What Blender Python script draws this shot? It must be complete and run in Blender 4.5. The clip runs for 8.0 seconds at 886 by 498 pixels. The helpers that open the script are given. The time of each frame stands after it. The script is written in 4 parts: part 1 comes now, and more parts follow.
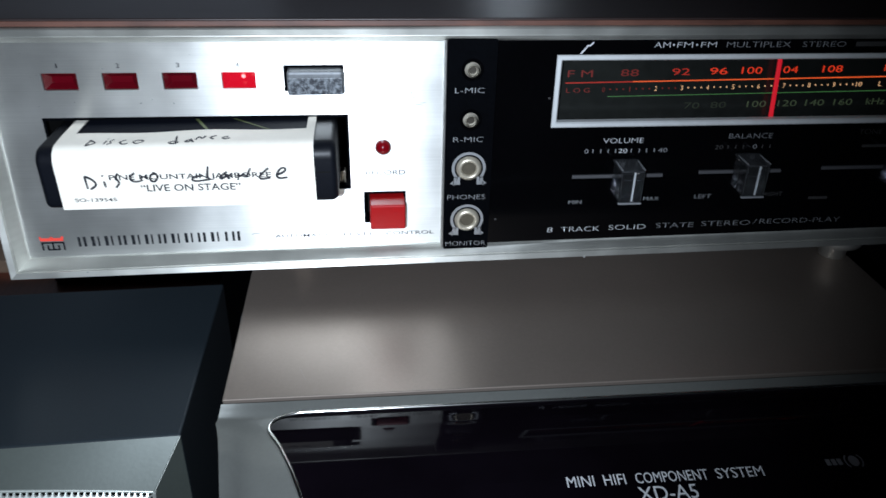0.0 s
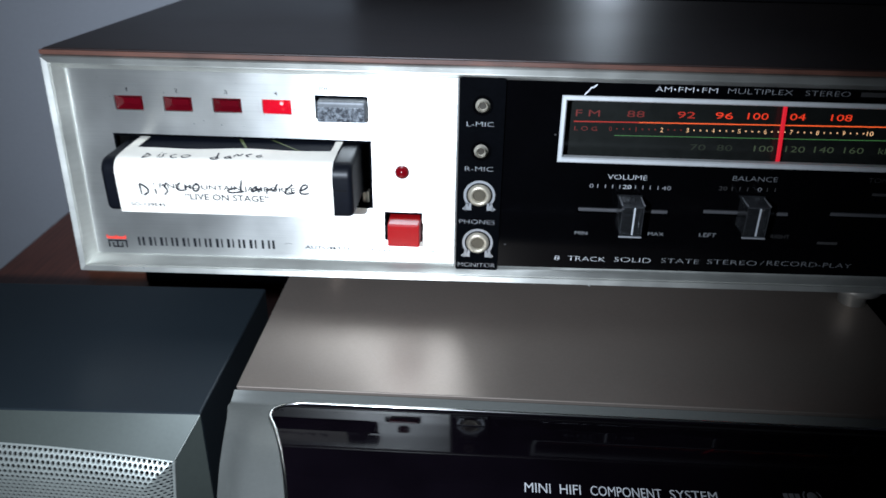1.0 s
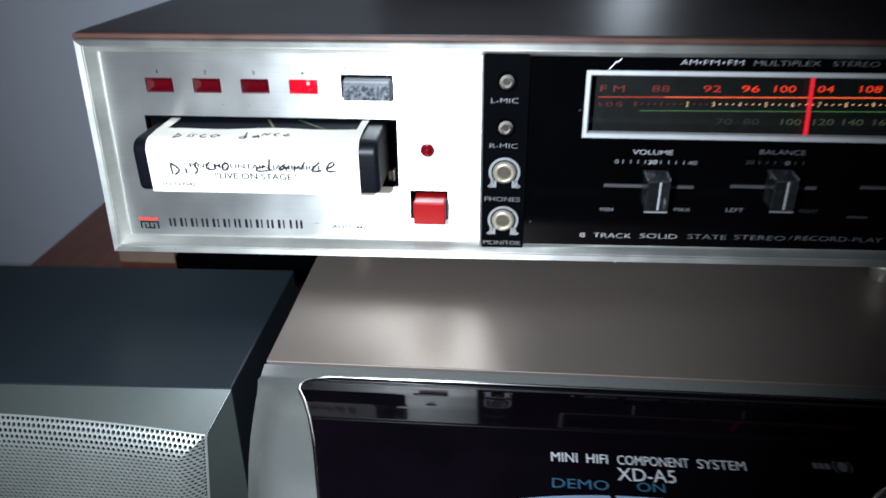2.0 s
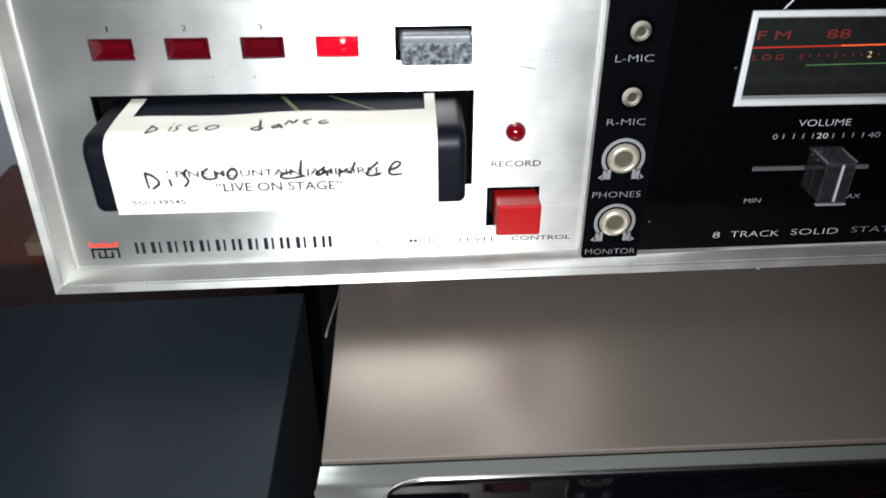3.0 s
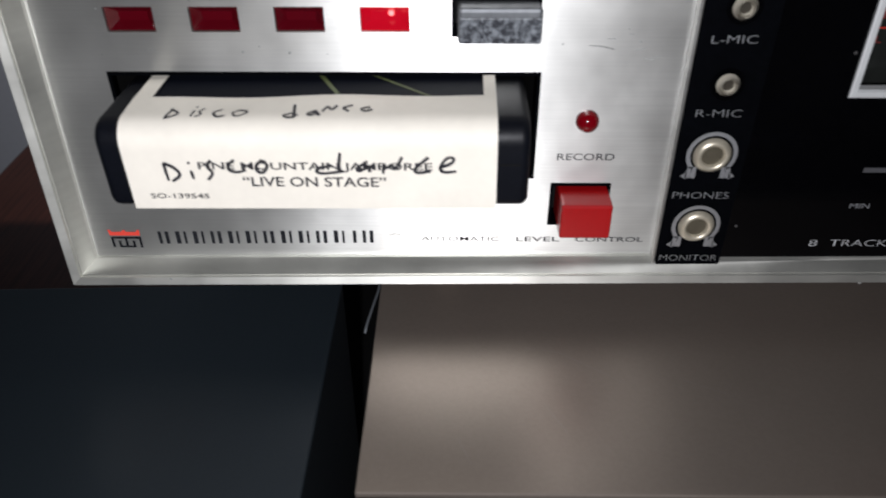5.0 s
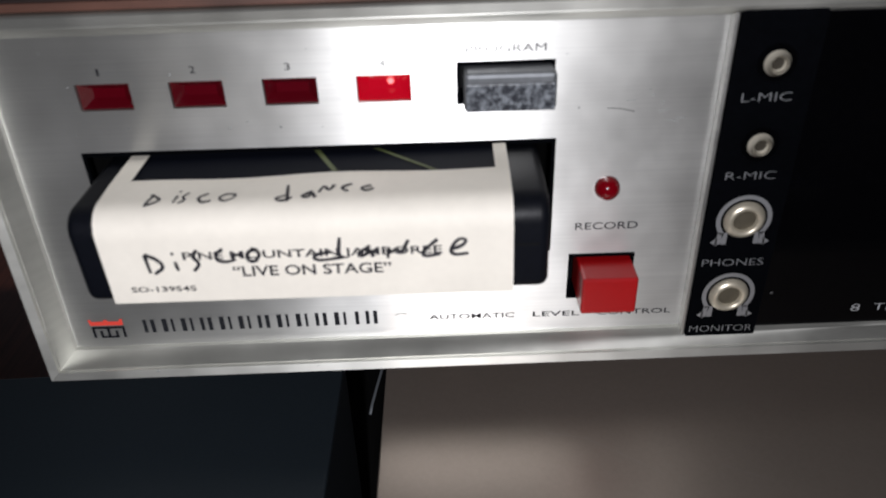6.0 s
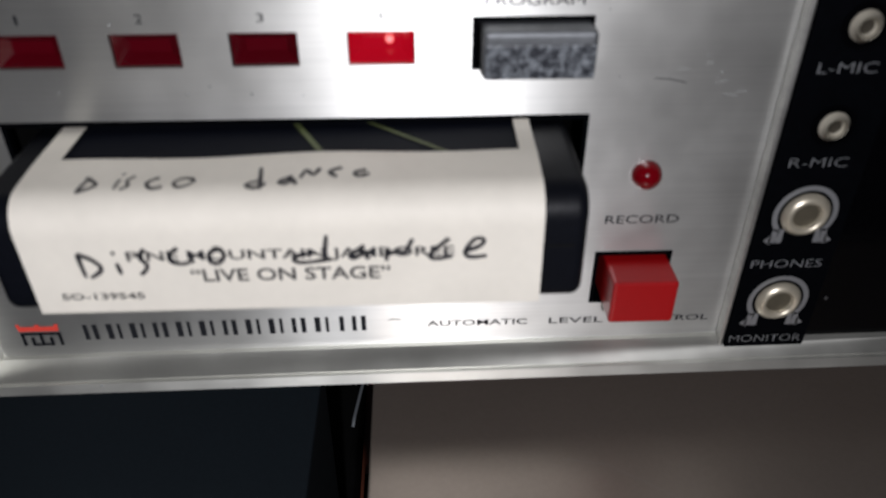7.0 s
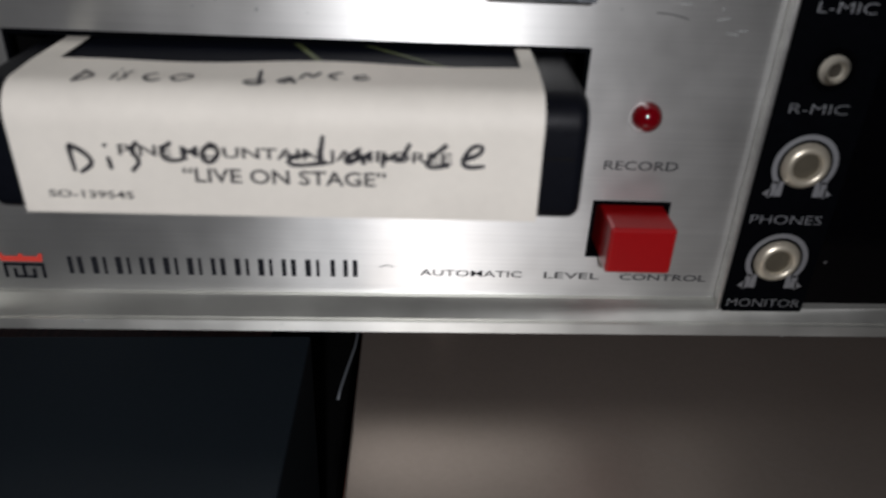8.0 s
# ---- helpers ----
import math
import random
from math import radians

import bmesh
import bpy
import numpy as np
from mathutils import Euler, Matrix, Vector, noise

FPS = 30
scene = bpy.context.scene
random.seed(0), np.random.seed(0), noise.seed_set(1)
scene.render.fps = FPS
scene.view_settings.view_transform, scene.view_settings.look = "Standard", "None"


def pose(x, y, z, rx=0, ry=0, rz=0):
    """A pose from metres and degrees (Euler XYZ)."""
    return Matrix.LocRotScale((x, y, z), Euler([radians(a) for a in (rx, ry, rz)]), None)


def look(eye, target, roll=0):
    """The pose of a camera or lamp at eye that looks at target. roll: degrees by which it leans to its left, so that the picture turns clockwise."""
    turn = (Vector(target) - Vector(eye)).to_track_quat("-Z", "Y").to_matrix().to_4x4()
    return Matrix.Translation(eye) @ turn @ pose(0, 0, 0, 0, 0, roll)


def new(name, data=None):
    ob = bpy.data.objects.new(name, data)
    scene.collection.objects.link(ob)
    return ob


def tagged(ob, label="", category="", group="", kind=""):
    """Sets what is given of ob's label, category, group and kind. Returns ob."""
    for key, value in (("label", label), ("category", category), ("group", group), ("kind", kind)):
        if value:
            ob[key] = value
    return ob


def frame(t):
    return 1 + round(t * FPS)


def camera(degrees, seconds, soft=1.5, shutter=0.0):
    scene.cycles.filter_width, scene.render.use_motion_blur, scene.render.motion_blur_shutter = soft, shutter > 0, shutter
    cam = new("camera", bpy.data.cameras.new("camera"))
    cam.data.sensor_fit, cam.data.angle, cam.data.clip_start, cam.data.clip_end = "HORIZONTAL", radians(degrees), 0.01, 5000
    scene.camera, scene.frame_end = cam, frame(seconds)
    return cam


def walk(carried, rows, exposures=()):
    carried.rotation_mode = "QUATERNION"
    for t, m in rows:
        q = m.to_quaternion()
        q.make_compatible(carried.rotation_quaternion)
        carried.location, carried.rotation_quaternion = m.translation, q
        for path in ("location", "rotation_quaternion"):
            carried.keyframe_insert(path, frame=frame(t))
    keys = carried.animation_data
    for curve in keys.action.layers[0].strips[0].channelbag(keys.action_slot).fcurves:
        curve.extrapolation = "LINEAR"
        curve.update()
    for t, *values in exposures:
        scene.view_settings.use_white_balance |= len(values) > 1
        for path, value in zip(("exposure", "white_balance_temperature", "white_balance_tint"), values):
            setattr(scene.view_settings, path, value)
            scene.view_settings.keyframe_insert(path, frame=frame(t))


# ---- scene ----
cam = camera(60.07, 8.0, shutter=0.4)
cam.data.dof.use_dof, cam.data.dof.focus_distance, cam.data.dof.aperture_fstop = True, 0.28, 20.0
PATH = [
    (0, (0.11616, -0.27695, 1.29843), (0.3041, 1.4562, 0.3182), 1.32),
    (0.3, (0.12274, -0.28709, 1.30241), (0.2591, 1.4551, 0.3296), 1.46),
    (0.5, (0.13572, -0.29705, 1.30336), (0.2583, 1.4425, 0.3241), 1.97),
    (0.8, (0.15222, -0.29610, 1.30169), (0.1250, 1.4815, 0.3855), 1.28),
    (1, (0.15464, -0.30316, 1.30663), (0.0685, 1.4761, 0.3973), 0.89),
    (1.2, (0.15915, -0.30922, 1.30769), (0.0270, 1.4798, 0.4234), 0.26),
    (1.5, (0.16262, -0.32046, 1.30975), (-0.0015, 1.4648, 0.4233), -0.48),
    (1.7, (0.16533, -0.32607, 1.30763), (-0.0085, 1.4627, 0.4300), -0.39),
    (2.8, (0.09542, -0.21776, 1.28075), (0.1241, 1.4642, 0.1991), -0.42),
    (3, (0.08903, -0.21329, 1.27992), (0.1785, 1.4809, 0.2209), 0.07),
    (3.2, (0.08669, -0.21103, 1.27762), (0.2128, 1.4960, 0.2432), 0.41),
    (3.5, (0.08792, -0.20252, 1.27796), (0.1847, 1.4872, 0.2124), 0.47),
    (3.8, (0.08374, -0.19354, 1.26976), (0.1381, 1.4863, 0.1857), -0.13),
    (4, (0.08411, -0.18924, 1.27457), (0.1239, 1.4447, 0.1219), 0.41),
    (4.5, (0.09074, -0.18752, 1.27679), (0.1006, 1.4379, 0.1115), 0.04),
    (5, (0.08725, -0.18257, 1.27673), (0.0618, 1.4448, 0.1144), -0.25),
    (5.2, (0.08422, -0.18108, 1.27670), (0.0314, 1.5103, 0.2107), -1.59),
    (6.3, (0.08369, -0.14815, 1.27516), (0.0871, 1.5122, 0.1602), -1.73),
    (6.5, (0.08094, -0.13749, 1.27031), (0.1078, 1.4957, 0.1162), -1.21),
    (6.7, (0.07736, -0.13071, 1.27044), (0.1413, 1.4875, 0.0968), -0.47),
    (7, (0.07630, -0.13235, 1.26312), (0.1414, 1.5054, 0.1170), 0.04),
    (7.5, (0.08484, -0.14380, 1.24596), (0.1885, 1.5849, 0.2455), 2.14),
    (8, (0.07617, -0.14449, 1.23938), (0.1564, 1.5872, 0.2420), 2.67),
]
walk(cam, [(t, look(eye, target, roll)) for t, eye, target, roll in PATH],
     exposures=[(0, -0.28, 5750, 9), (1.0, 0.05, 5700, 9), (1.5, 0.25, 5700, 9), (2.8, 0.26, 6250, 11), (3.0, 0.20, 6350, 12), (3.5, -0.08, 6400, 13), (4.5, -0.54, 6500, 15), (6.5, -0.95, 6550, 17), (7.5, -1.30, 6550, 17), (8.0, -1.42, 6550, 17)])

# ---- light ----
world = bpy.data.worlds.new("world")
scene.world = world
world.use_nodes = True
world.node_tree.nodes["Background"].inputs[0].default_value = (0.55, 0.65, 0.9, 1)
world.node_tree.nodes["Background"].inputs[1].default_value = 0.01
torch = new("torch_light", bpy.data.lights.new("torch_light", "SPOT"))
torch.data.energy = 9.2
torch.data.spot_size, torch.data.spot_blend = radians(89), 1.0
torch.data.color = (0.93, 0.97, 1.0)
torch.data.shadow_soft_size = 0.004
torch.matrix_world = look((0.086, -0.312, 1.300), (0.070, 0.0, 1.186))


# ---- materials ----
def mat(name, colour, rough=0.5, metal=0.0, grain=0.0, grain_scale=(300, 300, 300), spots=0.0, spot_scale=40.0,
        bump=0.0, aniso=0.0, coat=0.0, emit=None, power=0.0, spec=0.5, rough_var=0.0):
    m = bpy.data.materials.new(name)
    m.use_nodes = True
    nt = m.node_tree
    b = nt.nodes["Principled BSDF"]
    b.inputs["Roughness"].default_value = rough
    b.inputs["Metallic"].default_value = metal
    b.inputs["Specular IOR Level"].default_value = spec
    b.inputs["Coat Weight"].default_value = coat
    b.inputs["Coat Roughness"].default_value = 0.05
    if aniso:
        b.inputs["Anisotropic"].default_value = aniso
        b.inputs["Anisotropic Rotation"].default_value = 0.25
        tg = nt.nodes.new("ShaderNodeTangent")
        tg.direction_type, tg.axis = "RADIAL", "Z"
        nt.links.new(tg.outputs[0], b.inputs["Tangent"])
    co = nt.nodes.new("ShaderNodeTexCoord")
    mp = nt.nodes.new("ShaderNodeMapping")
    mp.inputs["Scale"].default_value = grain_scale
    nt.links.new(co.outputs["Object"], mp.inputs["Vector"])
    fine = nt.nodes.new("ShaderNodeTexNoise")
    fine.inputs["Scale"].default_value = 1.0
    fine.inputs["Detail"].default_value = 6
    nt.links.new(mp.outputs[0], fine.inputs["Vector"])
    wide = nt.nodes.new("ShaderNodeTexNoise")
    wide.inputs["Scale"].default_value = spot_scale
    wide.inputs["Detail"].default_value = 4
    nt.links.new(co.outputs["Object"], wide.inputs["Vector"])

    def swing(src, amount, base):
        r = nt.nodes.new("ShaderNodeMapRange")
        r.inputs["From Min"].default_value, r.inputs["From Max"].default_value = 0.25, 0.75
        r.inputs["To Min"].default_value, r.inputs["To Max"].default_value = base - amount, base + amount
        nt.links.new(src, r.inputs["Value"])
        return r.outputs[0]

    mul = nt.nodes.new("ShaderNodeMath")
    mul.operation = "MULTIPLY"
    nt.links.new(swing(fine.outputs["Fac"], grain, 1.0), mul.inputs[0])
    nt.links.new(swing(wide.outputs["Fac"], spots, 1.0), mul.inputs[1])
    tint = nt.nodes.new("ShaderNodeVectorMath")
    tint.operation = "SCALE"
    tint.inputs[0].default_value = colour
    nt.links.new(mul.outputs[0], tint.inputs["Scale"])
    nt.links.new(tint.outputs[0], b.inputs["Base Color"])
    if rough_var:
        nt.links.new(swing(wide.outputs["Fac"], rough_var, rough), b.inputs["Roughness"])
    if bump:
        bp = nt.nodes.new("ShaderNodeBump")
        bp.inputs["Strength"].default_value = bump
        bp.inputs["Distance"].default_value = 0.0004
        nt.links.new(fine.outputs["Fac"], bp.inputs["Height"])
        nt.links.new(bp.outputs[0], b.inputs["Normal"])
    if emit:
        b.inputs["Emission Color"].default_value = (*emit, 1)
        b.inputs["Emission Strength"].default_value = power
    return m


ALU = mat("brushed_aluminium", (0.72, 0.72, 0.69), 0.46, 0.90, 0.06, (25, 400, 2600), 0.11, 42, 0.05, 0.86, rough_var=0.07)
ALU_FRAME = mat("frame_aluminium", (0.60, 0.60, 0.555), 0.43, 0.86, 0.05, (60, 60, 500), 0.14, 60, 0.05, 0.6, rough_var=0.06)
CHROME = mat("worn_chrome", (0.75, 0.75, 0.72), 0.18, 1.0, 0.05, (200, 200, 200), 0.08, 80)
FOOT_METAL = mat("plated_foot", (0.80, 0.79, 0.74), 0.33, 0.85, 0.05, (200, 200, 200), 0.08, 80)
NICKEL = mat("dull_nickel", (0.50, 0.455, 0.36), 0.36, 0.6, 0.08, (400, 400, 400), 0.10, 200)
SOCKET_HOLE = mat("socket_hole", (0.035, 0.030, 0.022), 0.45, 0.3)
MIC_METAL = mat("cream_nickel", (0.60, 0.56, 0.46), 0.34, 0.25, 0.06, (400, 400, 400), 0.10, 200)
SOCKET_TIP = mat("socket_tip", (0.095, 0.083, 0.060), 0.45, 0.5, 0.1, (500, 500, 500), 0.2, 150)
BLACK_GLOSS = mat("black_acrylic", (0.0010, 0.0010, 0.0013), 0.10, 0.0, 0.2, (900, 900, 900), 0.2, 30, spec=0.28)
BLACK_PLASTIC = mat("black_plastic", (0.0010, 0.0012, 0.0018), 0.68, 0.0, 0.2, (700, 700, 700), 0.2, 60, 0.05, spec=0.015)
SHELL = mat("cartridge_plastic", (0.0030, 0.0036, 0.0058), 0.42, 0.0, 0.2, (700, 700, 700), 0.2, 60, 0.08, spec=0.2)
RED_LAMP = mat("red_lamp_lens", (0.13, 0.0012, 0.004), 0.09, coat=0.8)
BAFFLE = mat("grey_baffle_cloth", (0.005, 0.005, 0.005), 0.9, 0.0, 0.3, (900, 900, 900), 0.2, 60)
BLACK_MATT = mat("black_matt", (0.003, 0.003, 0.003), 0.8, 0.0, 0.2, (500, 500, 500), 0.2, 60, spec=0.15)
WOOD = mat("walnut_veneer", (0.022, 0.014, 0.013), 0.36, 0.0, 0.35, (14, 500, 500), 0.25, 12, 0.05, rough_var=0.04, spec=1.0)
WOOD_EDGE = mat("veneer_edge", (0.075, 0.030, 0.019), 0.5, 0.0, 0.35, (60, 400, 400), 0.3, 60, 0.1)
TABLE_WOOD = mat("mahogany", (0.20, 0.060, 0.035), 0.4, 0.0, 0.35, (400, 14, 400), 0.25, 10, 0.05)
PAINT = mat("wall_paint", (0.76, 0.79, 0.86), 0.85, 0.0, 0.03, (250, 250, 250), 0.05, 5, 0.15)
PICTURE = mat("label_picture", (0.004, 0.005, 0.009), 0.6, spec=0.06)
FLOOR = mat("floor_boards", (0.22, 0.13, 0.08), 0.5, 0.0, 0.25, (6, 120, 120), 0.2, 4)
LABEL = mat("cream_label", (0.74, 0.70, 0.615), 0.6, 0.0, 0.02, (500, 500, 500), 0.05, 70, 0.06, spec=0.3)
INK = mat("black_ink", (0.015, 0.015, 0.02), 0.6)
# grey marks, and panel print at the right with its shade in the colour
GREY_AND_SHADED = mat("grey_and_shaded_print", (0.026, 0.025, 0.025), 0.6)
PRINT_BLACK = mat("screen_print_black", (0.007, 0.008, 0.011), 0.7, spec=0.04)
PANEL_GREY = mat("panel_print_grey", (0.026, 0.026, 0.029), 0.7, spec=0.04)
NAME_PRINT = mat("name_print_grey", (0.016, 0.017, 0.020), 0.7, spec=0.04)
STRIP_PRINT = mat("strip_print_silver", (0.41, 0.42, 0.435), 0.5, 0.9)
SCRATCH = mat("bare_scratch", (0.30, 0.26, 0.23), 0.5, 0.5)
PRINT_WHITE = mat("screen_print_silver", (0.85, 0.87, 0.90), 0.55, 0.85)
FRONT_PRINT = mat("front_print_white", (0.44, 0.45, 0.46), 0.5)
# darker copy of the silver print, for words where the torch light falls off
PRINT_DIM = mat("screen_print_silver_dimmed", (0.40, 0.41, 0.43), 0.55, 0.85)
SMOKED = mat("clear_acrylic", (0.30, 0.31, 0.33), 0.05)
SMOKED.node_tree.nodes["Principled BSDF"].inputs["Transmission Weight"].default_value = 0.97
# dial print in stepped glows: uneven dial lighting, weaker at the left end
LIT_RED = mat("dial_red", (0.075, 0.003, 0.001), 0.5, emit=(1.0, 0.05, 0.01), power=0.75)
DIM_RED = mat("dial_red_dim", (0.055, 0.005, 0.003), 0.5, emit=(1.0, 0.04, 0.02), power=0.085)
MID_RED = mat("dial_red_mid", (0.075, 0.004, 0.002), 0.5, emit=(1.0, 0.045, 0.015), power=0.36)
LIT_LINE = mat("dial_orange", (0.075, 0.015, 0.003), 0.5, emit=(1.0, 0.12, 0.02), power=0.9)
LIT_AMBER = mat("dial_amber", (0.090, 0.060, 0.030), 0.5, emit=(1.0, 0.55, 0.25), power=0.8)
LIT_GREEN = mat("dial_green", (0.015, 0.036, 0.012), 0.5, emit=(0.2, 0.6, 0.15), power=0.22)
FAINT_GREEN = mat("dial_green_faint", (0.014, 0.017, 0.010), 0.5, emit=(0.4, 0.55, 0.25), power=0.012)
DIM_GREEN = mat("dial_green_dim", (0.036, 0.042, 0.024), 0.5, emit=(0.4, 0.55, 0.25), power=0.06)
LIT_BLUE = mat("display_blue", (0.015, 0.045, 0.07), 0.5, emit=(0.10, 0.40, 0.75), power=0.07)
PALE_ARC = mat("display_pale_blue", (0.10, 0.13, 0.18), 0.5, emit=(0.35, 0.50, 0.75), power=0.16)
ART_BLUE = mat("display_deep_blue", (0.02, 0.04, 0.25), 0.4, emit=(0.05, 0.12, 0.8), power=0.20)
ART_RED = mat("display_red", (0.3, 0.02, 0.01), 0.4, emit=(0.9, 0.06, 0.03), power=0.20)
PRINT_RED = mat("screen_print_red", (0.70, 0.06, 0.04), 0.5)
GREEN_LINE = mat("green_print", (0.085, 0.105, 0.035), 0.6)
RED_BUTTON = mat("red_plastic", (0.29, 0.0032, 0.0045), 0.32, 0.0, 0.03, (600, 600, 600), 0.04, 80, 0.03)
RED_JEWEL = mat("red_jewel", (0.065, 0.0010, 0.004), 0.16, coat=0.3)
RED_LIT = mat("red_jewel_lit", (0.16, 0.002, 0.008), 0.14, coat=0.3, emit=(1.0, 0.004, 0.02), power=0.55)
BULB = mat("lit_bulb", (0.6, 0.2, 0.2), 0.4, emit=(1.0, 0.22, 0.20), power=2.2)
HIFI_TOP = mat("taupe_enamel", (0.285, 0.24, 0.205), 0.41, 0.72, 0.04, (900, 900, 900), 0.06, 15, 0.05, rough_var=0.03)
HIFI_SILVER = mat("silver_plastic", (0.165, 0.170, 0.158), 0.36, 0.55, 0.04, (700, 700, 700), 0.05, 30, 0.03)
KNOB_SILVER = mat("knob_silver", (0.62, 0.63, 0.60), 0.36, 0.35, 0.03, (700, 700, 700), 0.05, 30, 0.03)
LENS_BLACK = mat("black_lens", (0.0020, 0.0014, 0.0024), 0.06, 0.0, 0.2, (40, 40, 40), 0.3, 30, spec=0.3)
LENS_BLACK.node_tree.nodes["Principled BSDF"].inputs["IOR"].default_value = 1.235
SPK_TOP = mat("slate_vinyl", (0.0110, 0.0160, 0.0205), 0.45, 0.0, 0.12, (900, 900, 900), 0.10, 12, 0.08)
SPK_SILVER = mat("speaker_silver", (0.066, 0.076, 0.068), 0.42, 0.35, 0.05, (700, 700, 700), 0.06, 30, 0.04)
GRILLE = mat("grille_metal", (0.46, 0.485, 0.45), 0.38, 0.6, 0.08, (600, 600, 600), 0.1, 40)
SCREEN = mat("black_screen", (0.004, 0.004, 0.005), 0.16, spec=0.8)


# ---- geometry helpers ----
def mesh(name, bm, material, parent=None, label="", smooth=False):
    bmesh.ops.recalc_face_normals(bm, faces=bm.faces)
    me = bpy.data.meshes.new(name)
    bm.to_mesh(me)
    bm.free()
    for p in me.polygons:
        p.use_smooth = smooth
    me.materials.append(material)
    ob = new(name, me)
    if parent is not None:
        ob.parent = parent
    if label:
        ob["label"] = label
    return ob


part = mesh


def thing(name, label, category, group="", at=None):
    ob = tagged(new(name), label, category, group)
    if at is not None:
        ob.matrix_world = at
    return ob


def box(x0, x1, y0, y1, z0, z1, bevel=0.0, seg=2, bm=None):
    own = bm is None
    b = bmesh.new()
    m = Matrix.Translation(((x0 + x1) / 2, (y0 + y1) / 2, (z0 + z1) / 2)) @ Matrix.Diagonal((x1 - x0, y1 - y0, z1 - z0, 1))
    bmesh.ops.create_cube(b, size=1, matrix=m)
    if bevel:
        bmesh.ops.bevel(b, geom=b.edges[:], offset=bevel, segments=seg, profile=0.5, affect="EDGES")
    if own:
        return b
    me = bpy.data.meshes.new("tmp")
    b.to_mesh(me)
    bm.from_mesh(me)
    bpy.data.meshes.remove(me)
    b.free()
    return bm


def plate(x0, x1, z0, z1, y0, y1, holes=()):
    """An upright plate, front at y0 and back at y1, with rectangular holes (x0, x1, z0, z1)."""
    xs = sorted({x0, x1, *[h[0] for h in holes], *[h[1] for h in holes]})
    zs = sorted({z0, z1, *[h[2] for h in holes], *[h[3] for h in holes]})
    bm = bmesh.new()
    vs = {}

    def v(i, j, y):
        if (i, j, y) not in vs:
            vs[i, j, y] = bm.verts.new((xs[i], y, zs[j]))
        return vs[i, j, y]

    def solid(i, j):
        if not (0 <= i < len(xs) - 1 and 0 <= j < len(zs) - 1):
            return False
        cx, cz = (xs[i] + xs[i + 1]) / 2, (zs[j] + zs[j + 1]) / 2
        return not any(h[0] < cx < h[1] and h[2] < cz < h[3] for h in holes)

    for i in range(len(xs) - 1):
        for j in range(len(zs) - 1):
            if not solid(i, j):
                continue
            for y in (y0, y1):
                bm.faces.new([v(i, j, y), v(i + 1, j, y), v(i + 1, j + 1, y), v(i, j + 1, y)])
            for di, dj, a, b in ((-1, 0, (i, j), (i, j + 1)), (1, 0, (i + 1, j), (i + 1, j + 1)), (0, -1, (i, j), (i + 1, j)), (0, 1, (i, j + 1), (i + 1, j + 1))):
                if not solid(i + di, j + dj):
                    bm.faces.new([v(*a, y0), v(*b, y0), v(*b, y1), v(*a, y1)])
    return bm


def ring(profile, x0, x1, z0, z1):
    """A mitred rectangular frame; profile rows: (inset from the outer edge, y)."""
    bm = bmesh.new()
    loops = []
    for d, y in profile:
        loops.append([bm.verts.new(c) for c in ((x0 + d, y, z0 + d), (x1 - d, y, z0 + d), (x1 - d, y, z1 - d), (x0 + d, y, z1 - d))])
    n = len(loops)
    for k in range(n):
        a, b = loops[k], loops[(k + 1) % n]
        for i in range(4):
            bm.faces.new([a[i], a[(i + 1) % 4], b[(i + 1) % 4], b[i]])
    return bm


def turned(profile, x, y, z, seg=28, axis="y"):
    """A solid of revolution; profile rows: (radius, offset towards the viewer, that is along -y, or along +z)."""
    bm = bmesh.new()
    loops = []
    for r, d in profile:
        lp = []
        for k in range(seg):
            a = 2 * math.pi * k / seg
            if axis == "y":
                lp.append(bm.verts.new((x + r * math.cos(a), y - d, z + r * math.sin(a))))
            else:
                lp.append(bm.verts.new((x + r * math.cos(a), y + r * math.sin(a), z + d)))
        loops.append(lp)
    for a, b in zip(loops, loops[1:]):
        for k in range(seg):
            bm.faces.new([a[k], a[(k + 1) % seg], b[(k + 1) % seg], b[k]])
    bm.faces.new(loops[0])
    bm.faces.new(loops[-1])
    bmesh.ops.remove_doubles(bm, verts=bm.verts, dist=1e-6)
    return bm


def extrude_poly(pts, y0, y1, bm=None):
    """An upright slab with the outline pts (x, z)."""
    bm = bm or bmesh.new()
    a = [bm.verts.new((x, y0, z)) for x, z in pts]
    b = [bm.verts.new((x, y1, z)) for x, z in pts]
    bm.faces.new(a)
    bm.faces.new(b)
    n = len(pts)
    for i in range(n):
        bm.faces.new([a[i], a[(i + 1) % n], b[(i + 1) % n], b[i]])
    return bm


def rounded(x0, x1, z0, z1, r, seg=5):
    pts = []
    for cx, cz, a0 in ((x1 - r, z1 - r, 0), (x0 + r, z1 - r, 90), (x0 + r, z0 + r, 180), (x1 - r, z0 + r, 270)):
        for k in range(seg + 1):
            a = radians(a0 + 90 * k / seg)
            pts.append((cx + r * math.cos(a), cz + r * math.sin(a)))
    return pts


